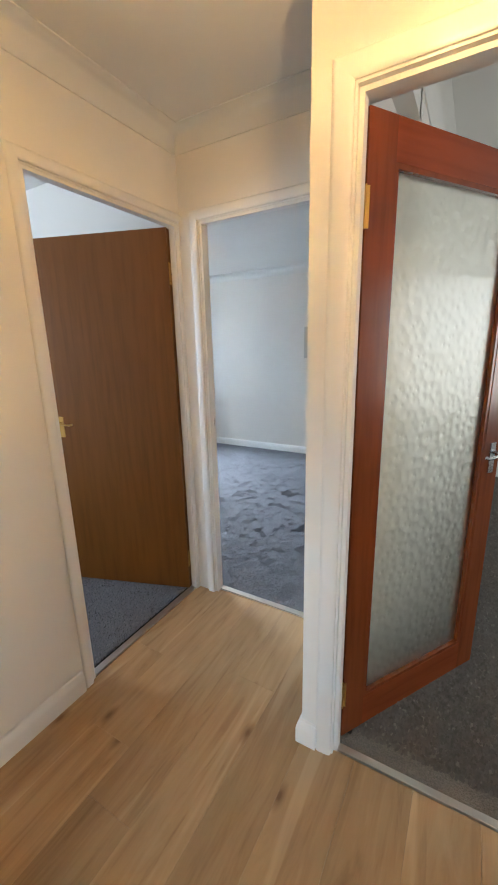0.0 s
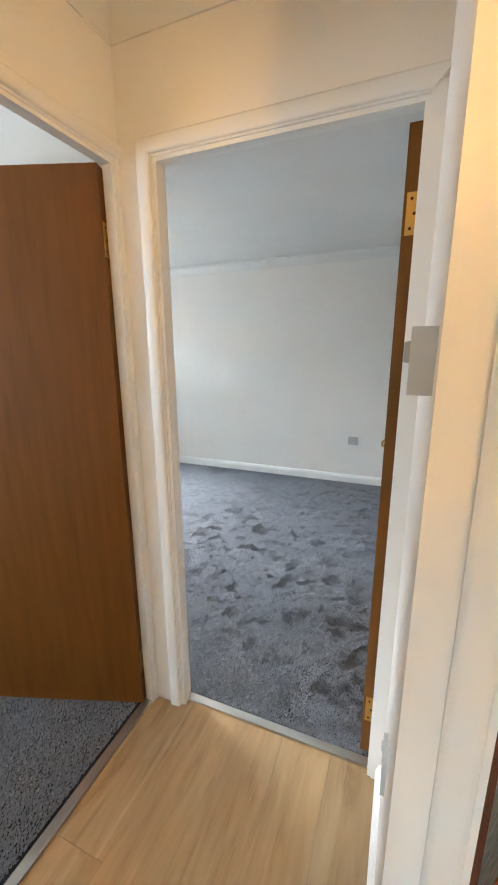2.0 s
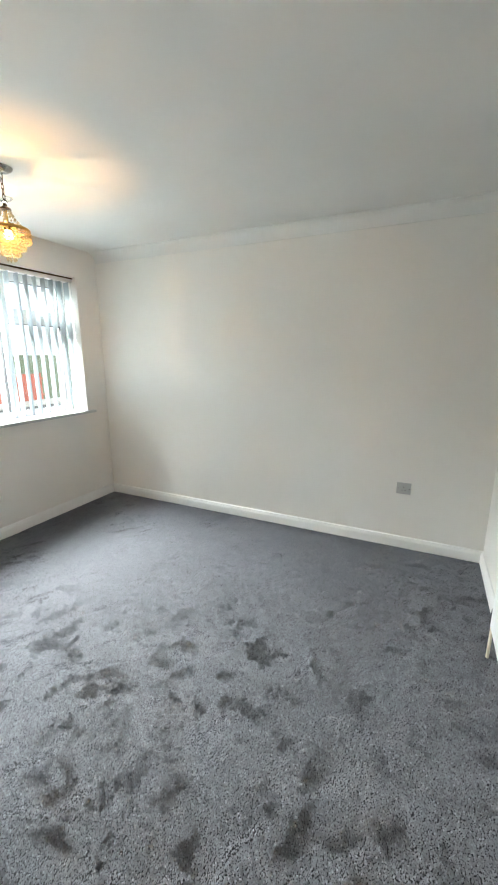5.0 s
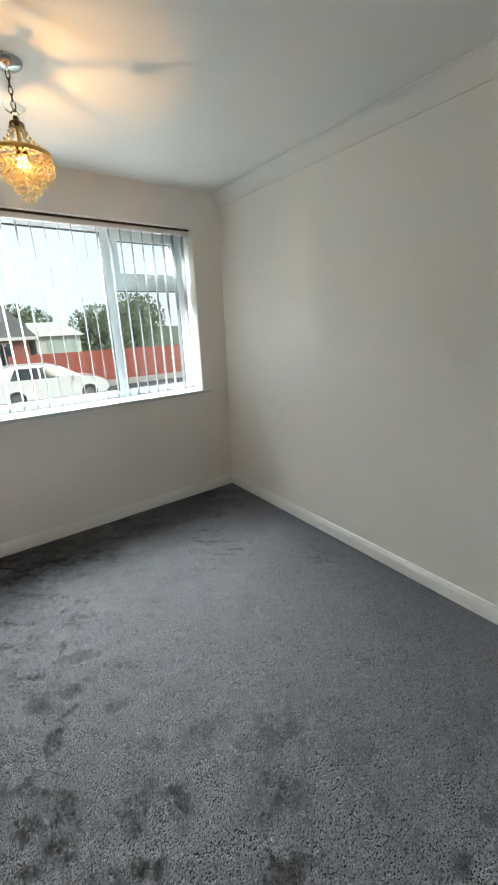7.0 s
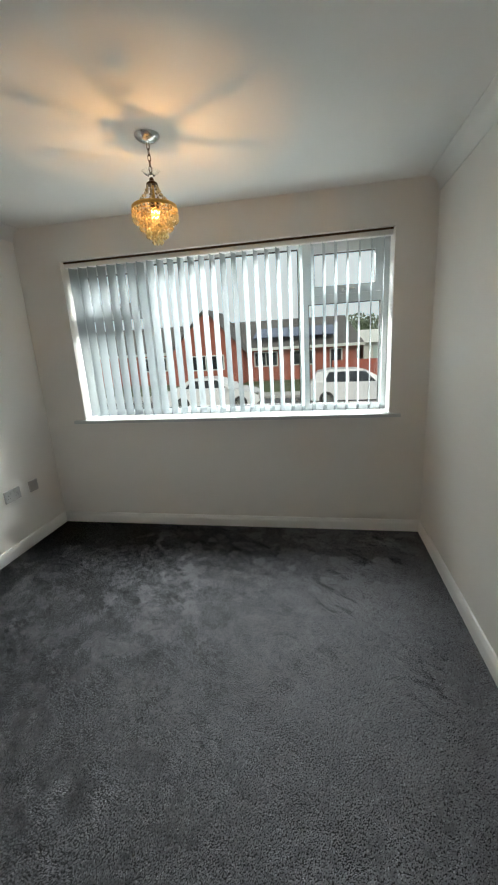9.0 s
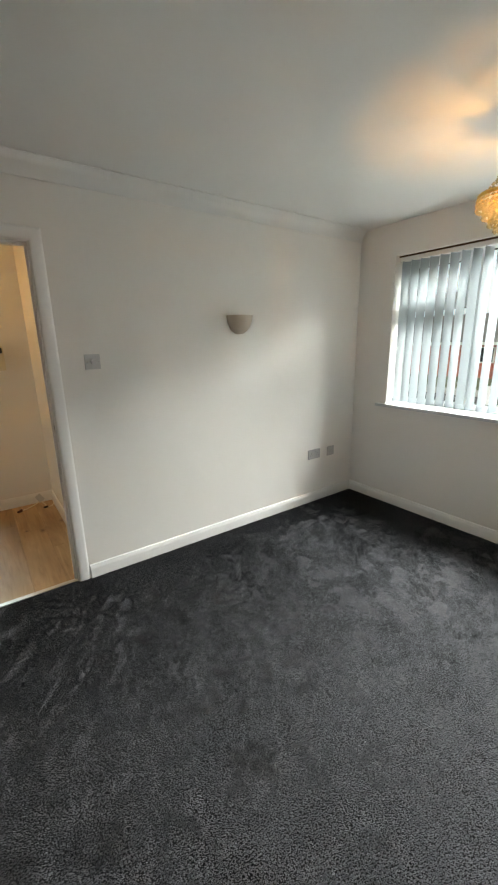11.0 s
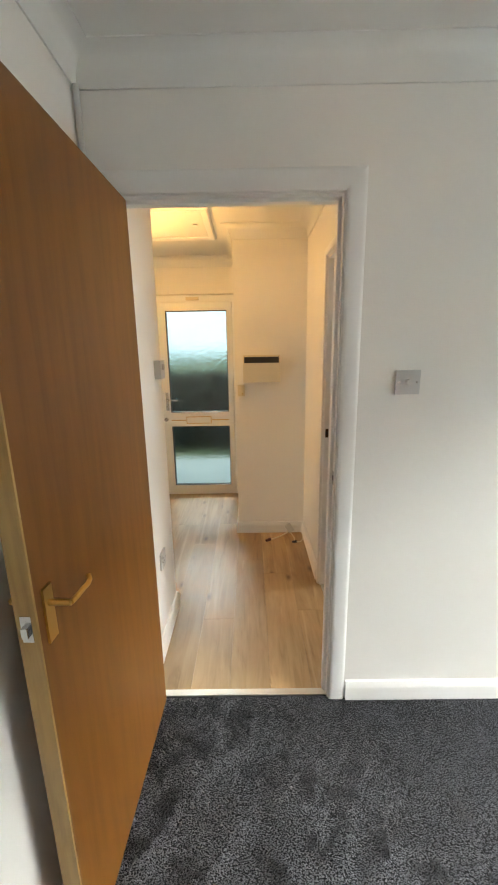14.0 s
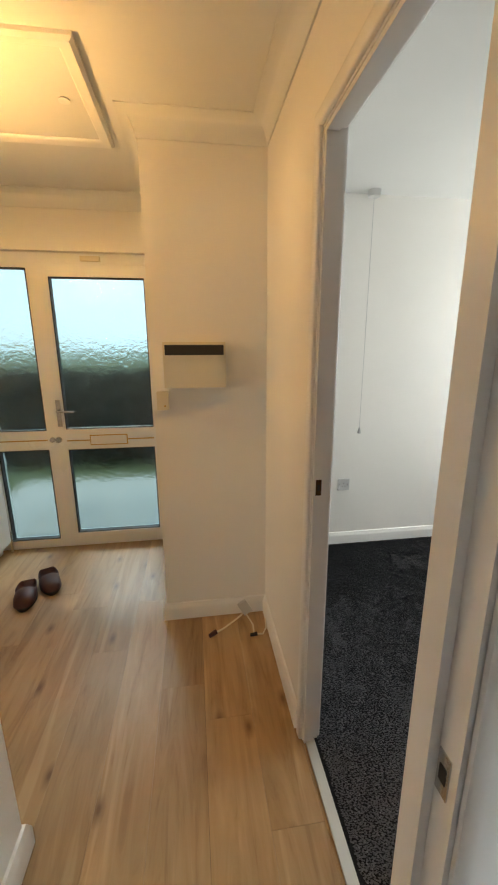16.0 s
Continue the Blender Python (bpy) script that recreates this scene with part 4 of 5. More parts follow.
lathe(bm, [(0.018, 0), (0.022, -0.003), (0.022, -0.006), (0.017, -0.007), (0.0, -0.004)], 20, (0.69, -1.575, H - 0.008))
part("ring_pull", bm, GLOSS, hatch, smooth=True)

# ---- front door screen ----
fd = thing("door_4", "white upvc front door with obscure panes and a sidelight", "front door", kind="structure")
DY0, DY1 = -2.640, -2.575
X0, X1, XM = BLOCK_X + 0.001, HALL_E - 0.001, 1.232


def bar(name, x0, z0, x1, z1, y0=DY0, y1=DY1, mat=UPVC, bevel=0.004, label=""):
    return part(name, boxed((x0, y0, z0, x1, y1, z1)), mat, fd, label, bevel)


bar("outer_frame", X0, 0.0, X0 + 0.055, 2.049), bar("outer_frame", X1 - 0.075, 0.0, X1, 2.049)
bar("outer_frame", X0 + 0.055, 1.985, X1 - 0.075, 2.049), bar("outer_frame", XM - 0.018, 0.0, XM + 0.030, 1.985)
bar("door_sill", X0 + 0.055, 0.0, XM - 0.018, 0.030), bar("door_sill", XM + 0.030, 0.0, X1 - 0.075, 0.030)
DL, DR = X0 + 0.058, XM - 0.021
bar("door_stile", DL, 0.032, DL + 0.050, 1.982, y1=DY1 + 0.012), bar("door_stile", DR - 0.062, 0.032, DR, 1.982, y1=DY1 + 0.012)
bar("door_rail", DL + 0.050, 0.032, DR - 0.062, 0.105, y1=DY1 + 0.011), bar("door_rail", DL + 0.050, 0.755, DR - 0.062, 0.900, y1=DY1 + 0.011), bar("door_rail", DL + 0.050, 1.905, DR - 0.062, 1.982, y1=DY1 + 0.011)
SL, SR = XM + 0.030, X1 - 0.075
bar("side_rail", SL, 0.757, SR, 0.895), bar("side_rail", SL, 0.030, SR, 0.068), bar("side_rail", SL, 1.955, SR, 1.985)
bar("side_rail", SL, 0.068, SL + 0.018, 0.757), bar("side_rail", SL, 0.895, SL + 0.018, 1.955)
for a, b, za, zb in ((DL + 0.050, DR - 0.062, 0.105, 0.755), (DL + 0.050, DR - 0.062, 0.900, 1.905), (SL + 0.018, SR, 0.068, 0.757), (SL + 0.018, SR, 0.895, 1.955)):
    g = 0.006
    part("gasket", boxed((a, -2.62, za, b, -2.572, za + g), (a, -2.62, zb - g, b, -2.572, zb), (a, -2.62, za + g, a + g, -2.572, zb - g), (b - g, -2.62, za + g, b, -2.572, zb - g)), RUBBER, fd)
    p = part("pane", boxed((a + 0.001, -2.606, za + 0.001, b - 0.001, -2.600, zb - 0.001)), STIPPLE, fd, "rippled obscure glass")
    p.visible_shadow = False
yf = DY1 + 0.011
lb = part("letter_plate", boxed((0.740, yf, 0.790, 0.985, yf + 0.010, 0.850)), UPVC, fd, "white letter plate with brass rim", bevel=0.004)
part("letter_rim", boxed((0.733, yf, 0.783, 0.992, yf + 0.004, 0.857)), BRASS, lb, bevel=0.001)
part("trim_line", boxed((DL + 0.052, yf, 0.816, 0.730, yf + 0.003, 0.824), (0.995, yf, 0.816, DR - 0.062, yf + 0.003, 0.824)), BRASS, fd, "thin brass trim line", bevel=0.001)
part("trim_line", boxed((SL + 0.02, DY1, 0.822, SR, DY1 + 0.003, 0.830)), BRASS, fd, "thin brass trim line", bevel=0.001)
hb = bmesh.new()
bx(hb, DR - 0.046, yf + 0.001, 0.925, DR - 0.018, yf + 0.011, 1.110)
hd = part("door_handle", hb, CHROME, fd, "chrome lever on a long backplate", bevel=0.004)
hb = bmesh.new()
cyl(hb, (DR - 0.032, yf + 0.011, 1.035), (DR - 0.032, yf + 0.045, 1.035), 0.008, seg=12)
tube(hb, [(DR - 0.032, yf + 0.045, 1.035), (DR - 0.07, yf + 0.048, 1.035), (DR - 0.145, yf + 0.046, 1.030)], 0.008, 10)
part("lever", hb, CHROME, hd, smooth=True)
hb = bmesh.new()
cyl(hb, (DR - 0.01, yf, 0.830), (DR - 0.01, yf + 0.02, 0.830), 0.022, 0.020, 20)
cyl(hb, (DR + 0.035, yf - 0.012, 0.830), (DR + 0.035, yf + 0.012, 0.830), 0.018, 0.016, 20)
part("door_lock", hb, CHROME, fd, "round chrome locks", smooth=True)
bar("closer_bracket", 0.815, 2.000, 0.935, 2.028, y0=DY1, y1=DY1 + 0.028, mat=CREAM, bevel=0.003, label="small cream bracket on the frame head")


def slipper(m, label):
    s = thing("slipper", label, "slipper", m, group="pair of slippers")
    n_, bm = 22, bmesh.new()

    def outline(y):
        return 0.048 + 0.012 * math.sin(math.pi * min(1, max(0, y)) ** 1.3)
    ring = []
    for k in range(n_):
        a = 2 * math.pi * k / n_
        y = math.sin(a) * 0.135
        ring.append((math.cos(a) * outline((y + 0.135) / 0.27), y))
    low = [bm.verts.new((x, y, 0)) for x, y in ring]
    top = [bm.verts.new((x * 1.02, y * 1.01, 0.024)) for x, y in ring]
    for i in range(n_):
        j = (i + 1) % n_
        bm.faces.new((low[i], low[j], top[j], top[i]))
    bm.faces.new(low[::-1]), bm.faces.new(top)
    part("sole", bm, SOLE, s, smooth=True)
    bm, rows_ = bmesh.new(), []
    for i in range(13):
        f = i / 12
        y = -0.118 + f * 0.250
        w = outline((y + 0.135) / 0.27) * math.sqrt(max(0.02, 1 - (y / 0.137) ** 6))
        hgt = 0.024 + (0.052 * math.sin(math.pi * (1 - f) ** 0.75) ** 0.6 if f > 0.36 else 0.030)
        closed_ = f > 0.36
        if i == 0:
            rows_.append([bm.verts.new((math.cos(math.pi * k / 10) * w, y - 0.004, 0.022)) for k in range(11)])
        row = []
        for k in range(11):
            a = math.pi * k / 10
            if closed_:
                row.append(bm.verts.new((math.cos(a) * w, y, 0.022 + (hgt - 0.022) * math.sin(a) ** 0.7)))
            else:
                u = math.cos(a)
                row.append(bm.verts.new((u * w, y, 0.024 + 0.032 * max(abs(u) ** 5, 1 - f / 0.1))))
        rows_.append(row)
    for a, b in zip(rows_, rows_[1:]):
        for k in range(10):
            bm.faces.new((a[k], a[k + 1], b[k + 1], b[k]))
    part("upper", bm, SLIPPER, s, smooth=True)
    return s


slipper(pose(1.285, -1.945, 0, 0, 0, 14), "dark brown leather slipper lying on the hall floor")
slipper(pose(1.195, -2.075, 0, 0, 0, 26), "dark brown leather slipper beside its pair")

cb = thing("loose_cable", "loose white telephone cable with a junction box on the floor", "cable")
bm = bmesh.new()
tube(bm, [(0.02, -1.618, 0.045), (0.03, -1.60, 0.012), (0.08, -1.56, 0.006), (0.14, -1.51, 0.007), (0.19, -1.478, 0.010)], 0.0048, 8)
part("lead", bm, CREAM, cb, smooth=True)
bm = bmesh.new()
tube(bm, [(0.01, -1.60, 0.02), (-0.02, -1.52, 0.006), (-0.015, -1.45, 0.006), (-0.06, -1.44, 0.010), (-0.085, -1.48, 0.012), (-0.090, -1.54, 0.02)], 0.0042, 8)
part("lead", bm, CREAM, cb, smooth=True)
bm = bmesh.new()
cyl(bm, (0.180, -1.486, 0.013), (0.214, -1.460, 0.013), 0.013, 0.010, 12)
part("plug_end", bm, SLIPPER, cb, "dark red-brown plug end", smooth=True)
bm = bmesh.new()
cyl(bm, (-0.03, -1.445, 0.010), (0.005, -1.440, 0.010), 0.010, 0.008, 12)
part("plug_end", bm, SOLE, cb, "black plug end", smooth=True)
bm = bmesh.new()
bx(bm, -0.026, -0.006, -0.036, 0.026, 0.016, 0.036)
jb = part("junction_box", bm, PLASTIC, cb, "small white junction box", bevel=0.003)
jb.matrix_basis = pose(0.012, -1.612, 0.050, 12, 30, 8)

# bedroom pull cord
pc = thing("pull_cord", "white ceiling pull cord with a dark bell end", "pull cord", pose(-0.885, BED_S + 0.06, H))
bm = bmesh.new()
cyl(bm, (0, 0, -0.035), (0, 0, 0), 0.036, 0.040, 24)
part("ceiling_switch", bm, PLASTIC, pc, smooth=True)
bm = bmesh.new()
cyl(bm, (0, 0, -1.475), (0, 0, -0.035), 0.0018, seg=6)
part("cord", bm, PLASTIC, pc)
bm = bmesh.new()
lathe(bm, [(0.002, -1.462), (0.006, -1.470), (0.011, -1.495), (0.013, -1.505), (0.0, -1.506)], 14)
part("bell_end", bm, GREY_PLATE, pc, smooth=True)

# ---- outdoors ----


def ground_z(x, y):
    s = min(1.0, max(0.0, (-x - 4.5) / 9.0))
    return -0.22 - 1.13 * s * s * (3 - 2 * s)


bm = bmesh.new()
xs = [-900, -200, -60] + [-36 + i * 1.5 for i in range(28)] + [30, 90, 300, 900]
ys = [-900, -200, -60, -30, -12, -6, 0, 6, 12, 30, 60, 200, 900]
gv = [[bm.verts.new((x, y, ground_z(x, y) - 0.06)) for y in ys] for x in xs]
for i in range(len(xs) - 1):
    for j in range(len(ys) - 1):
        bm.faces.new((gv[i][j], gv[i + 1][j], gv[i + 1][j + 1], gv[i][j + 1]))
setting("ground", bm, GROUND, "rough grass ground sloping away from the house", "ground", smooth=True)
setting("road", boxed((-19.2, -80, -1.45, -13.6, 80, -1.355)), ASPHALT, "grey asphalt road with parked cars", "road")
setting("pavement", boxed((-20.9, -80, -1.45, -19.2, 80, -1.25)), CONCRETE, "concrete pavement with a raised kerb", "pavement", bevel=0.02)
setting("front_path", boxed((-0.2, -4.7, -0.33, 2.4, -2.81, -0.17)), CONCRETE, "pale concrete path outside the front door", "path")

# fence of upright boards, each one on its own
fence = thing("fence", "red-stained timber board fence beyond the road", "fence", pose(-21.2, 0, 0))
bm = boxed((-0.012, -0.07, -1.42, 0.012, 0.07, 0.30))
plank = part("board", bm, FENCE, fence)
for i in range(1, 90):
    o = plank.copy()
    scene.collection.objects.link(o)
    o.parent = fence
    o.location = (random.uniform(-0.006, 0.006), 4.0 + i * 0.146 - 1.0, random.uniform(-0.015, 0.015))
plank.location = (0, 2.99, 0)
for z in (-1.0, 0.0):
    part("fence_rail", boxed((-0.06, 2.9, z - 0.04, -0.013, 16.2, z + 0.04)), FENCE, fence)

# bungalow
bg = thing("bungalow", "red-brick bungalow with grey tiled roof and solar panels", "house", pose(-29.0, 0, -1.36))
BH = 2.40
part("wall", boxed((-8, -24, -0.2, 0, 4.9, BH)), BRICK, bg)
bm = bmesh.new()
x0, x1, y0, y1, ez, rz = -8.4, 0.45, -24.4, 5.4, BH, 4.55
e = [bm.verts.new(v) for v in ((x1, y0, ez), (x1, y1, ez), (x0, y1, ez), (x0, y0, ez))]
r = [bm.verts.new(v) for v in ((-4, y0 + 3, rz), (-4, y1 - 1.2, rz))]
for f in ((e[0], e[1], r[1], r[0]), (e[1], e[2], r[1]), (e[2], e[3], r[0], r[1]), (e[3], e[0], r[0])):
    bm.faces.new(f)
bm.faces.new(e[::-1])
part("roof", bm, TILE, bg, "grey concrete tiled roof")
part("fascia", boxed((0.45, y0, BH - 0.18, 0.50, y1, BH + 0.02)), RENDERED, bg, "white fascia board")
bm = bmesh.new()
ga, gb, gc = -8.6, -3.2, -5.8
pts_ = [(ga, -0.1), (gb, -0.1), (gb, BH), (gc, 5.15), (ga, BH)]
fr_ = [bm.verts.new((1.4, y, z)) for y, z in pts_]
bk_ = [bm.verts.new((-4, y, z)) for y, z in pts_]
bm.faces.new(fr_), bm.faces.new(bk_[::-1])
for i in range(5):
    j = (i + 1) % 5
    bm.faces.new((fr_[i], bk_[i], bk_[j], fr_[j]))
part("gable", bm, BRICK, bg, "red-brick gable end")
bm = bmesh.new()
for a, b in (((ga - 0.3, BH - 0.22), (gc, 5.25)), ((gb + 0.3, BH - 0.22), (gc, 5.25))):
    q = [bm.verts.new((x, y, z + dz)) for x in (1.65, -4) for dz in (0, 0.10) for y, z in (a, b)]
    for f in ((0, 1, 3, 2), (4, 6, 7, 5), (0, 2, 6, 4), (1, 5, 7, 3), (2, 3, 7, 6), (0, 4, 5, 1)):
        bm.faces.new([q[i] for i in f])
part("gable_roof", bm, TILE, bg, "grey gable roof slopes")
sl = (rz - ez) / (x1 + 4)
for i in range(7):
    ya = -2.6 + i * 0.85
    for j in range(1):
        xa, xb = 0.05, -2.3
        bm = bmesh.new()
        za_, zb_ = ez + (x1 - xa) * sl + 0.05, ez + (x1 - xb) * sl + 0.05
        q = [bm.verts.new(v) for v in ((xa, ya, za_ + 0.5), (xa, ya + 0.81, za_ + 0.5), (xb, ya + 0.81, zb_ + 0.06), (xb, ya, zb_ + 0.06), (xa, ya, za_ + 0.45), (xa, ya + 0.81, za_ + 0.45), (xb, ya + 0.81, zb_), (xb, ya, zb_))]
        for f in ((0, 1, 2, 3), (7, 6, 5, 4), (0, 4, 5, 1), (1, 5, 6, 2), (2, 6, 7, 3), (3, 7, 4, 0)):
            bm.faces.new([q[k] for k in f])
        part("solar_panel", bm, SOLAR, bg, "blue solar panel")
for ya, yb, za, zb, xf in ((-7.4, -4.6, 1.0, 2.1, 1.4), (-2.6, -0.8, 1.0, 2.1, 0), (0.2, 1.9, 1.0, 2.1, 0), (3.0, 3.9, 0.0, 2.1, 0), (-11.5, -9.6, 1.0, 2.1, 0)):
    wd = part("window", boxed((xf, ya, za, xf + 0.06, ya + 0.08, zb), (xf, yb - 0.08, za, xf + 0.06, yb, zb), (xf, ya + 0.08, za, xf + 0.06, yb - 0.08, za + 0.08), (xf, ya + 0.08, zb - 0.08, xf + 0.06, yb - 0.08, zb), (xf, (ya + yb) / 2 - 0.03, za + 0.08, xf + 0.06, (ya + yb) / 2 + 0.03, zb - 0.08)), RENDERED, bg, "white-framed window")
    part("pane", boxed((xf + 0.004, ya + 0.08, za + 0.08, xf + 0.03, yb - 0.08, zb - 0.08)), CAR_GLASS, wd)

# garage
gr = thing("garage", "pale rendered garage with a shallow light roof", "garage", pose(-31.0, 0, -1.36))
part("wall", boxed((-5, 5.6, -0.2, 0, 8.6, 2.35)), RENDERED, gr)
bm = bmesh.new()
q = [bm.verts.new(v) for v in ((0.4, 5.4, 2.35), (0.4, 8.9, 2.35), (-5, 8.9, 2.35), (-5, 5.4, 2.35), (-1.6, 5.4, 3.3), (-1.6, 7.8, 3.3))]
for f in ((0, 1, 5, 4), (1, 2, 5), (2, 3, 4, 5), (3, 0, 4), (3, 2, 1, 0)):
    bm.faces.new([q[i] for i in f])
part("roof", bm, RENDERED, gr, "pale felted roof")
part("garage_door", boxed((0, 6.3, -0.2, 0.05, 8.3, 2.05)), GREEN_PAINT, gr, "pale green garage door", bevel=0.01)


def clump_mesh(name, count, size, spread, seed):
    rnd = random.Random(seed)
    verts, faces = [], []
    for _ in range(count):
        c = Vector([rnd.gauss(0, 0.42) for _ in range(3)])
        if c.length > 1:
            c.normalize()
        c = Vector((c.x * spread[0], c.y * spread[1], c.z * spread[2]))
        q = Euler((rnd.uniform(0, 6.3), rnd.uniform(0, 6.3), rnd.uniform(0, 6.3))).to_matrix()
        s = size * rnd.uniform(0.6, 1.4)
        k = len(verts)
        for v in ((-1, 0, 0), (0, -0.45, 0.1), (1, 0, 0), (0, 0.45, 0.1)):
            verts.append(c + q @ (Vector(v) * s))
        faces.append((k, k + 1, k + 2, k + 3))
    me = bpy.data.meshes.new(name)
    me.from_pydata(verts, [], faces)
    me.materials.append(LEAF)
    return me


def tree(place, h, spread, count, size, seed, label):
    rnd = random.Random(seed)
    t = thing("tree", label, "tree", pose(*place))
    bm = bmesh.new()
    cyl(bm, (0, 0, -0.2), (0.05, 0.05, h * 0.45), h * 0.035, h * 0.02, 10)
    for k in range(6):
        a = k * 1.05 + rnd.uniform(0, 0.5)
        cyl(bm, (0.04, 0.04, h * (0.3 + 0.03 * k)), (math.cos(a) * spread * 0.6, math.sin(a) * spread * 0.6, h * (0.55 + 0.05 * k)), h * 0.014, h * 0.004, 7)
    part("trunk", bm, BARK, t)
    crown = new("crown", clump_mesh("crown", count, size, (spread, spread, h * 0.42), seed))
    crown.parent = t
    crown.location = (0, 0, h * 0.58)


tree((-34.0, 11.0, -1.36), 4.6, 2.4, 2600, 0.17, 3, "bushy dark green garden tree")
tree((-36.0, 14.8, -1.36), 5.0, 2.8, 2600, 0.18, 4, "bushy dark green garden tree")
tree((-52.0, 21.0, -1.36), 7.0, 4.0, 2600, 0.26, 5, "large tree beyond the gardens")
tree((-60.0, 8.0, -1.36), 6.0, 4.4, 2600, 0.28, 6, "large tree beyond the gardens")

hedge = thing("hedge", "dark clipped hedge beyond the front path", "hedge", pose(1.2, -5.9, -0.25))
rnd = random.Random(9)
bm = bmesh.new()
for k in range(14):
    cyl(bm, (-4.5 + k * 0.7, 0, 0), (-4.5 + k * 0.7 + rnd.uniform(-0.1, 0.1), 0, 0.9), 0.03, 0.015, 6)
part("stems", bm, BARK, hedge)
verts, faces = [], []
for _ in range(17000):
    c = Vector((rnd.uniform(-5.2, 5.2), rnd.uniform(-0.45, 0.45), rnd.uniform(0.05, 1.40)))
    q = Euler((rnd.uniform(0, 6.3), rnd.uniform(0, 6.3), rnd.uniform(0, 6.3))).to_matrix()
    s = rnd.uniform(0.05, 0.11)
    k = len(verts)
    for v in ((-1, 0, 0), (0, -0.5, 0.1), (1, 0, 0), (0, 0.5, 0.1)):
        verts.append(c + q @ (Vector(v) * s))
    faces.append((k, k + 1, k + 2, k + 3))
me = bpy.data.meshes.new("foliage")
me.from_pydata(verts, [], faces)
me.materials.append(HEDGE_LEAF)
fo = new("foliage", me)
fo.parent = hedge


def parked_car(place, turn, label, estate):
    """Nose towards +y in its own axes, standing on its origin."""
    c = thing("parked_car", label, "car", pose(*place, 0, 0, turn), group="cars on the road")
    L, W = 2.12, 0.86
    if estate:
        body = [(-2.10, 0.35), (-2.12, 0.70), (-2.02, 0.95), (-1.75, 1.02), (1.05, 0.98), (1.75, 0.86), (2.05, 0.68), (2.12, 0.40), (1.9, 0.24), (-1.9, 0.24)]
        cabin = [(-2.0, 0.96), (-1.72, 1.42), (-1.2, 1.53), (0.0, 1.50), (0.42, 1.38), (1.12, 0.97)]
    else:
        body = [(-2.15, 0.38), (-2.15, 0.78), (-2.0, 0.92), (-1.35, 0.96), (0.95, 0.94), (1.75, 0.80), (2.08, 0.62), (2.15, 0.38), (1.95, 0.22), (-1.95, 0.22)]
        cabin = [(-1.75, 0.94), (-1.05, 1.34), (-0.5, 1.42), (0.1, 1.40), (0.40, 1.30), (1.10, 0.93)]

    def loft(prof, inner, w0, w1):
        bm = bmesh.new()
        rows_ = []
        zs = [z for _, z in prof]
        lo, hi = min(zs), max(zs)
        for s in (-1, 1):
            rows_.append([bm.verts.new((s * (w0 + (w1 - w0) * (z - lo) / (hi - lo)), y, z)) for y, z in prof])
        k = len(prof)
        for i in range(k):
            j = (i + 1) % k
            bm.faces.new((rows_[0][i], rows_[0][j], rows_[1][j], rows_[1][i]))
        bm.faces.new(rows_[0][::-1]), bm.faces.new(rows_[1])
        return bm
    part("body", loft(body, 0, W, W * 0.95), CAR_WHITE, c, bevel=0.06, smooth=True)
    part("cabin", loft(cabin, 0, W * 0.93, W * 0.70), CAR_WHITE, c, bevel=0.05, smooth=True)
    ylo, yhi = cabin[0][0], cabin[-1][0]
    zt = max(z for _, z in cabin)
    for s in (-1, 1):
        for a, b, ta, tb in ((ylo + 0.55, -0.45, ylo + 0.80, -0.45), (-0.38, yhi - 0.42, -0.38, yhi - 0.85)):
            bm = bmesh.new()
            zb_, zt_ = 0.99, zt - 0.11
            wl_ = lambda z: s * (W * 0.93 + (W * 0.70 - W * 0.93) * (z - 0.95) / (zt - 0.95) + 0.006)
            q = [bm.verts.new(v) for v in ((wl_(zb_), a, zb_), (wl_(zb_), b, zb_), (wl_(zt_), tb, zt_), (wl_(zt_), ta, zt_))]
            q2 = [bm.verts.new(v.co - Vector((s * 0.02, 0, 0))) for v in q]
            bm.faces.new(q), bm.faces.new(q2[::-1])
            for i in range(4):
                j = (i + 1) % 4
                bm.faces.new((q[i], q2[i], q2[j], q[j]))
            part("side_window", bm, CAR_GLASS, c)
    for y in (-1.32, 1.30):
        for s in (-1, 1):
            bm = bmesh.new()
            cyl(bm, (s * 0.68, y, 0.31), (s * 0.875, y, 0.31), 0.31, seg=28)
            wheel = part("wheel", bm, TYRE, c, "black tyre", bevel=0.02)
            bm = bmesh.new()
            cyl(bm, (s * 0.86, y, 0.31), (s * 0.885, y, 0.31), 0.20, 0.18, seg=20)
            part("rim", bm, CHROME, wheel)
    for s in (-1, 1):
        part("tail_lamp", boxed((s * 0.62 - 0.16, -2.135, 0.72, s * 0.62 + 0.16, -2.04, 0.86)), LAMP_RED, c, bevel=0.02)
        part("head_lamp", boxed((s * 0.6 - 0.18, 1.90, 0.60, s * 0.6 + 0.18, 2.08, 0.72)), CHROME, c, bevel=0.02)
        part("wing_mirror", boxed((s * 0.95 - 0.09, 0.72, 0.95, s * 0.95 + 0.09, 0.82, 1.07)), CAR_WHITE, c, bevel=0.02)
    return c


parked_car((-17.2, 3.85, -1.355), 0, "white hatchback car parked by the pavement", True)
parked_car((-16.8, -2.45, -1.355), 0, "white saloon car parked along the road", False)

# ---- carpet pile ----


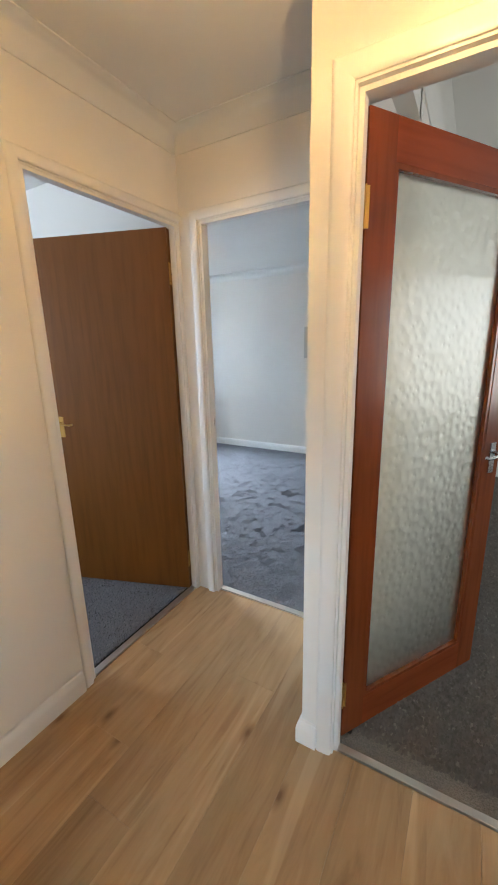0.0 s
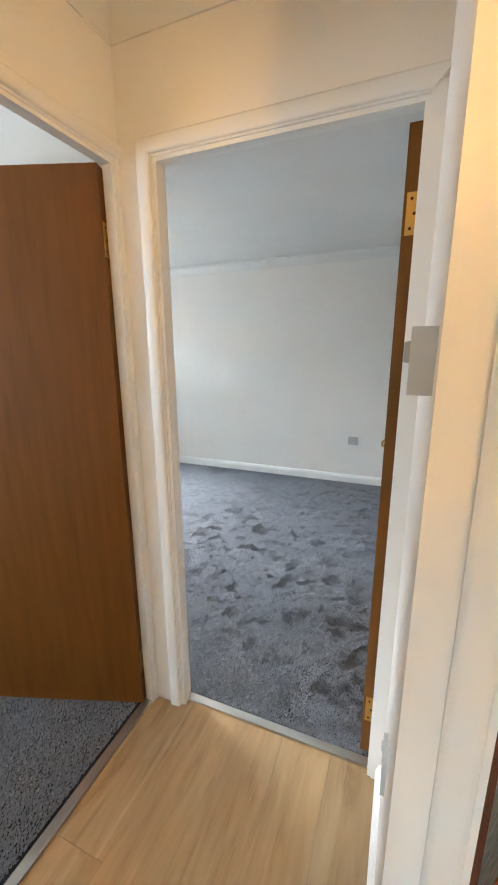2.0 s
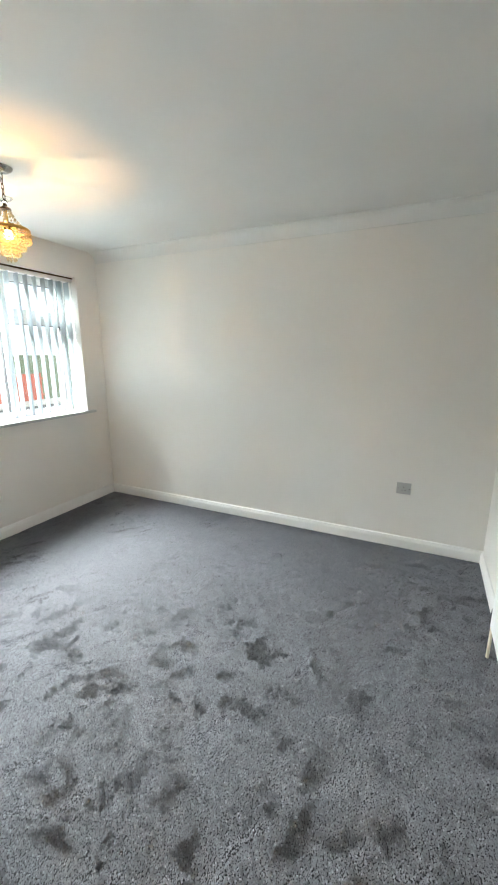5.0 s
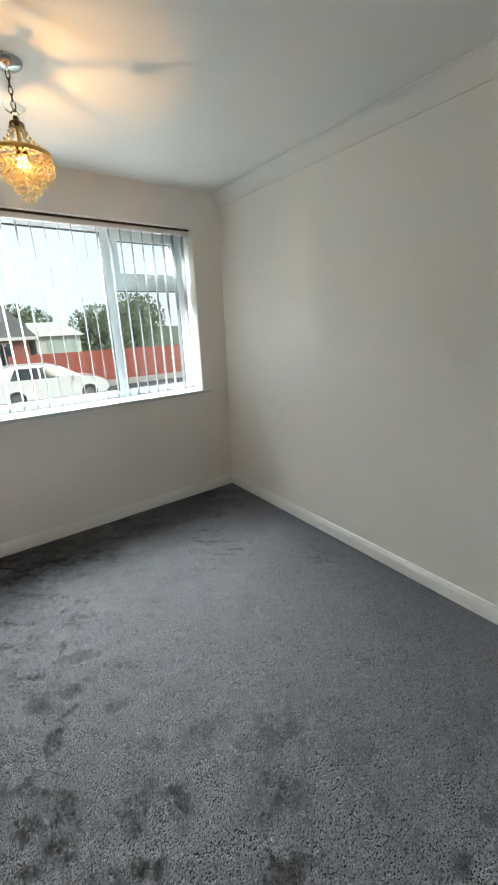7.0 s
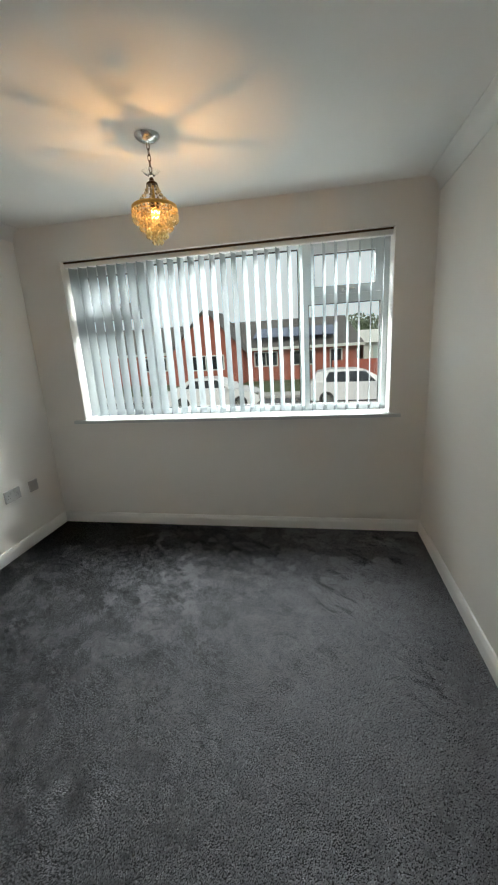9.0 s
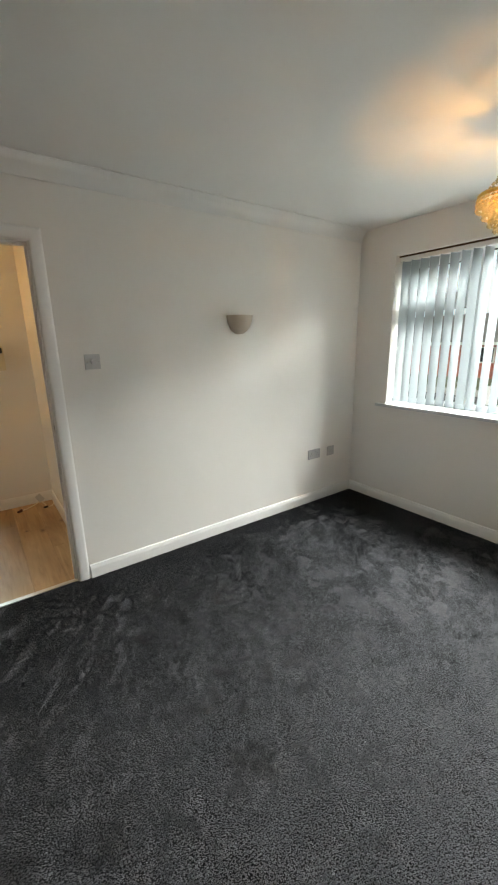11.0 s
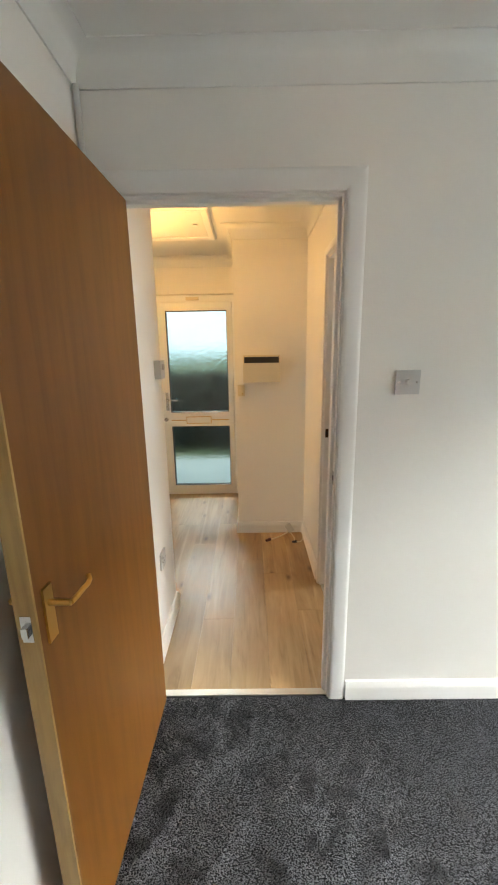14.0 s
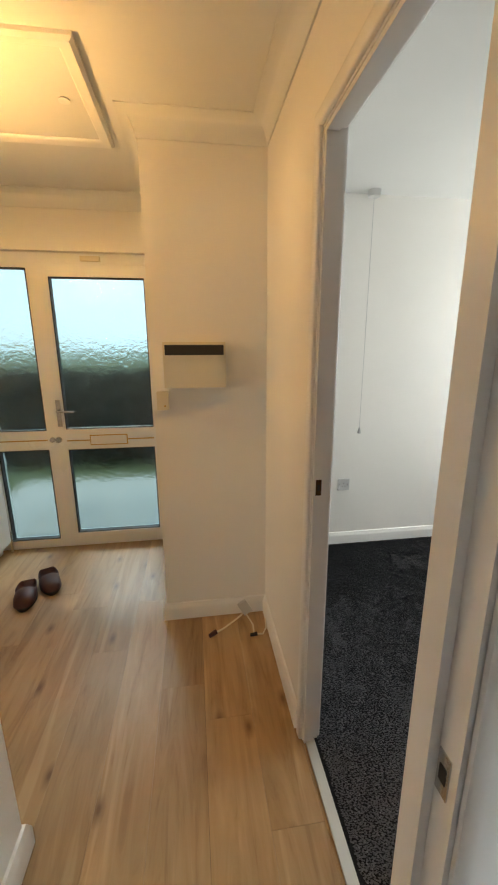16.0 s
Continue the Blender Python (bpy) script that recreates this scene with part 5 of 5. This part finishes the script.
def pile(parent, x0, y0, x1, y1, pitch, seed, mat):
    """Short leaning tufts brushed towards the far wall, flattened and turned in patches where feet went."""
    g = np.random.default_rng(seed)
    nx, ny = int((x1 - x0) / pitch), int((y1 - y0) / pitch)
    gx, gy = np.meshgrid(np.arange(nx), np.arange(ny))
    px = x0 + (gx.ravel() + g.uniform(0, 1, nx * ny)) * pitch
    py = y0 + (gy.ravel() + g.uniform(0, 1, nx * ny)) * pitch

    def cells(size, slant=0.0, long=1.0):
        """Smooth value noise with features of the given size, drawn out along a slant."""
        u = (px * math.cos(slant) + py * math.sin(slant)) / (size * long) + 60
        v = (py * math.cos(slant) - px * math.sin(slant)) / size + 60
        table = g.uniform(0, 1, (257, 257))
        iu, iv = np.floor(u).astype(int), np.floor(v).astype(int)
        fu, fv = u - iu, v - iv
        fu, fv = fu * fu * (3 - 2 * fu), fv * fv * (3 - 2 * fv)
        a_, b_, c_, d_ = table[iu % 257, iv % 257], table[(iu + 1) % 257, iv % 257], table[iu % 257, (iv + 1) % 257], table[(iu + 1) % 257, (iv + 1) % 257]
        return (a_ * (1 - fu) + b_ * fu) * (1 - fv) + (c_ * (1 - fu) + d_ * fu) * fv

    def layers(size, count, slant=0.0, long=1.0):
        total = sum(0.58 ** i * cells(size * 0.5 ** i, slant, long) for i in range(count))
        return total / sum(0.58 ** i for i in range(count))

    def step_(v, lo, hi):
        v = np.clip((v - lo) / (hi - lo), 0, 1)
        return v * v * (3 - 2 * v)
    worn = 0.35 + 0.65 * step_(layers(0.6, 3), 0.35, 0.62)
    tread = step_(layers(0.070, 5), 0.48, 0.70) * worn
    brushed = step_(layers(0.05, 4, 0.9, 2.6), 0.55, 0.72) * worn
    tufts = cells(0.016) - 0.5
    turn = math.pi / 2 - 0.2 + 1.05 * tread - 0.8 * brushed + 0.3 * tufts + 0.5 * (layers(0.2, 3) - 0.5) + g.normal(0, 0.36, nx * ny)
    lean = np.clip(0.95 - 0.08 * tread + 0.15 * brushed + 0.22 * (cells(0.014) - 0.5) + g.normal(0, 0.17, nx * ny), 0.1, 1.35)
    ln = g.uniform(0.0078, 0.0105, nx * ny) * pitch / 0.0040
    half = g.uniform(0.0021, 0.0034, nx * ny) * pitch / 0.0040
    dx, dy = np.cos(turn), np.sin(turn)
    co = np.zeros((nx * ny, 4, 3))
    for i, s in enumerate((-1, 1, 1, -1)):
        up = 1.0 if i > 1 else 0.0
        wide = half * (0.75 if i > 1 else 1.0)
        co[:, i, 0] = px - dy * s * wide + dx * np.sin(lean) * ln * up
        co[:, i, 1] = py + dx * s * wide + dy * np.sin(lean) * ln * up
        co[:, i, 2] = 0.002 + np.cos(lean) * ln * up
    inside = (co[:, :, 0].min(1) > x0) & (co[:, :, 0].max(1) < x1) & (co[:, :, 1].min(1) > y0) & (co[:, :, 1].max(1) < y1)
    co = co[inside]
    n_ = len(co)
    me = bpy.data.meshes.new("pile")
    me.vertices.add(n_ * 4), me.loops.add(n_ * 4), me.polygons.add(n_)
    me.vertices.foreach_set("co", co.ravel())
    me.loops.foreach_set("vertex_index", np.arange(n_ * 4, dtype=np.int32))
    me.polygons.foreach_set("loop_start", np.arange(0, n_ * 4, 4, dtype=np.int32))
    me.update()
    me.materials.append(mat)
    ob = new("pile", me)
    ob.parent = parent
    return tagged(ob, label="soft brushed grey carpet pile", kind="stuff")




def fibre(name, colour):
    """Each tuft takes its own tone."""
    m, n, l, b = shader(name, colour, 0.85)
    geo = n.new("ShaderNodeNewGeometry")
    r = ramp(n, l, geo.outputs["Random Per Island"], [(0.0, tint(colour, 0.78)), (0.5, colour), (0.94, tint(colour, 1.12)), (1.0, tint(colour, 1.7))])
    big = noise_of(n, l, 2.4, 4)
    c = mixed(n, l, 1.0, r.outputs["Color"], ramp(n, l, big.outputs["Fac"], [(0.3, (0.86, 0.86, 0.86)), (0.7, (1.0, 1.0, 1.0))]).outputs["Color"], "MULTIPLY")
    l.new(c, b.inputs["Base Color"])
    b.inputs["Specular IOR Level"].default_value = 0.3
    return m


PILE = fibre("grey_pile_fibre", (0.150, 0.154, 0.171))
pile(floor_room, WEST + 0.012, -0.037, EAST - 0.012, NORTH - 0.012, 0.0036, 5, PILE)
pile(floor_bedroom, BED_W + 0.02, BED_S + 0.02, -0.165, -0.13, 0.0046, 6, PILE)
pile(floor_lounge, LNG_W + 0.015, -0.57, LNG_E - 0.01, LNG_N - 0.02, 0.0075, 7, fibre("brown_grey_pile_fibre", (0.105, 0.095, 0.082)))

# ---- hall planks ----
bounds = [HALL_W, 0.060, 0.250, BLOCK_X, 0.615, CORR_E, 0.980, 1.170, 1.360, 1.550, HALL_E]
rnd = random.Random(21)
for x0, x1 in zip(bounds, bounds[1:]):
    lo = BLOCK_Y if x1 <= BLOCK_X + 0.001 else -2.575
    hi = -0.070 if x1 <= CORR_E + 0.001 else PIER_Y + 0.02
    y = lo - rnd.uniform(0.2, 1.0)
    while y < hi:
        y2 = y + rnd.uniform(1.15, 1.45)
        a, b = max(y, lo), min(y2, hi)
        if hi - b < 0.25:
            b = y2 = hi
        if b - a > 0.02:
            part("plank", boxed((x0 + 0.0004, a + 0.0005, -0.013, x1 - 0.0004, b - 0.0005, 0.0)), OAK, floor_hall, bevel=0.0012)
        y = y2
part("plank", boxed((-0.122, BD0, -0.013, HALL_W, BD1, 0.0)), OAK, floor_hall)
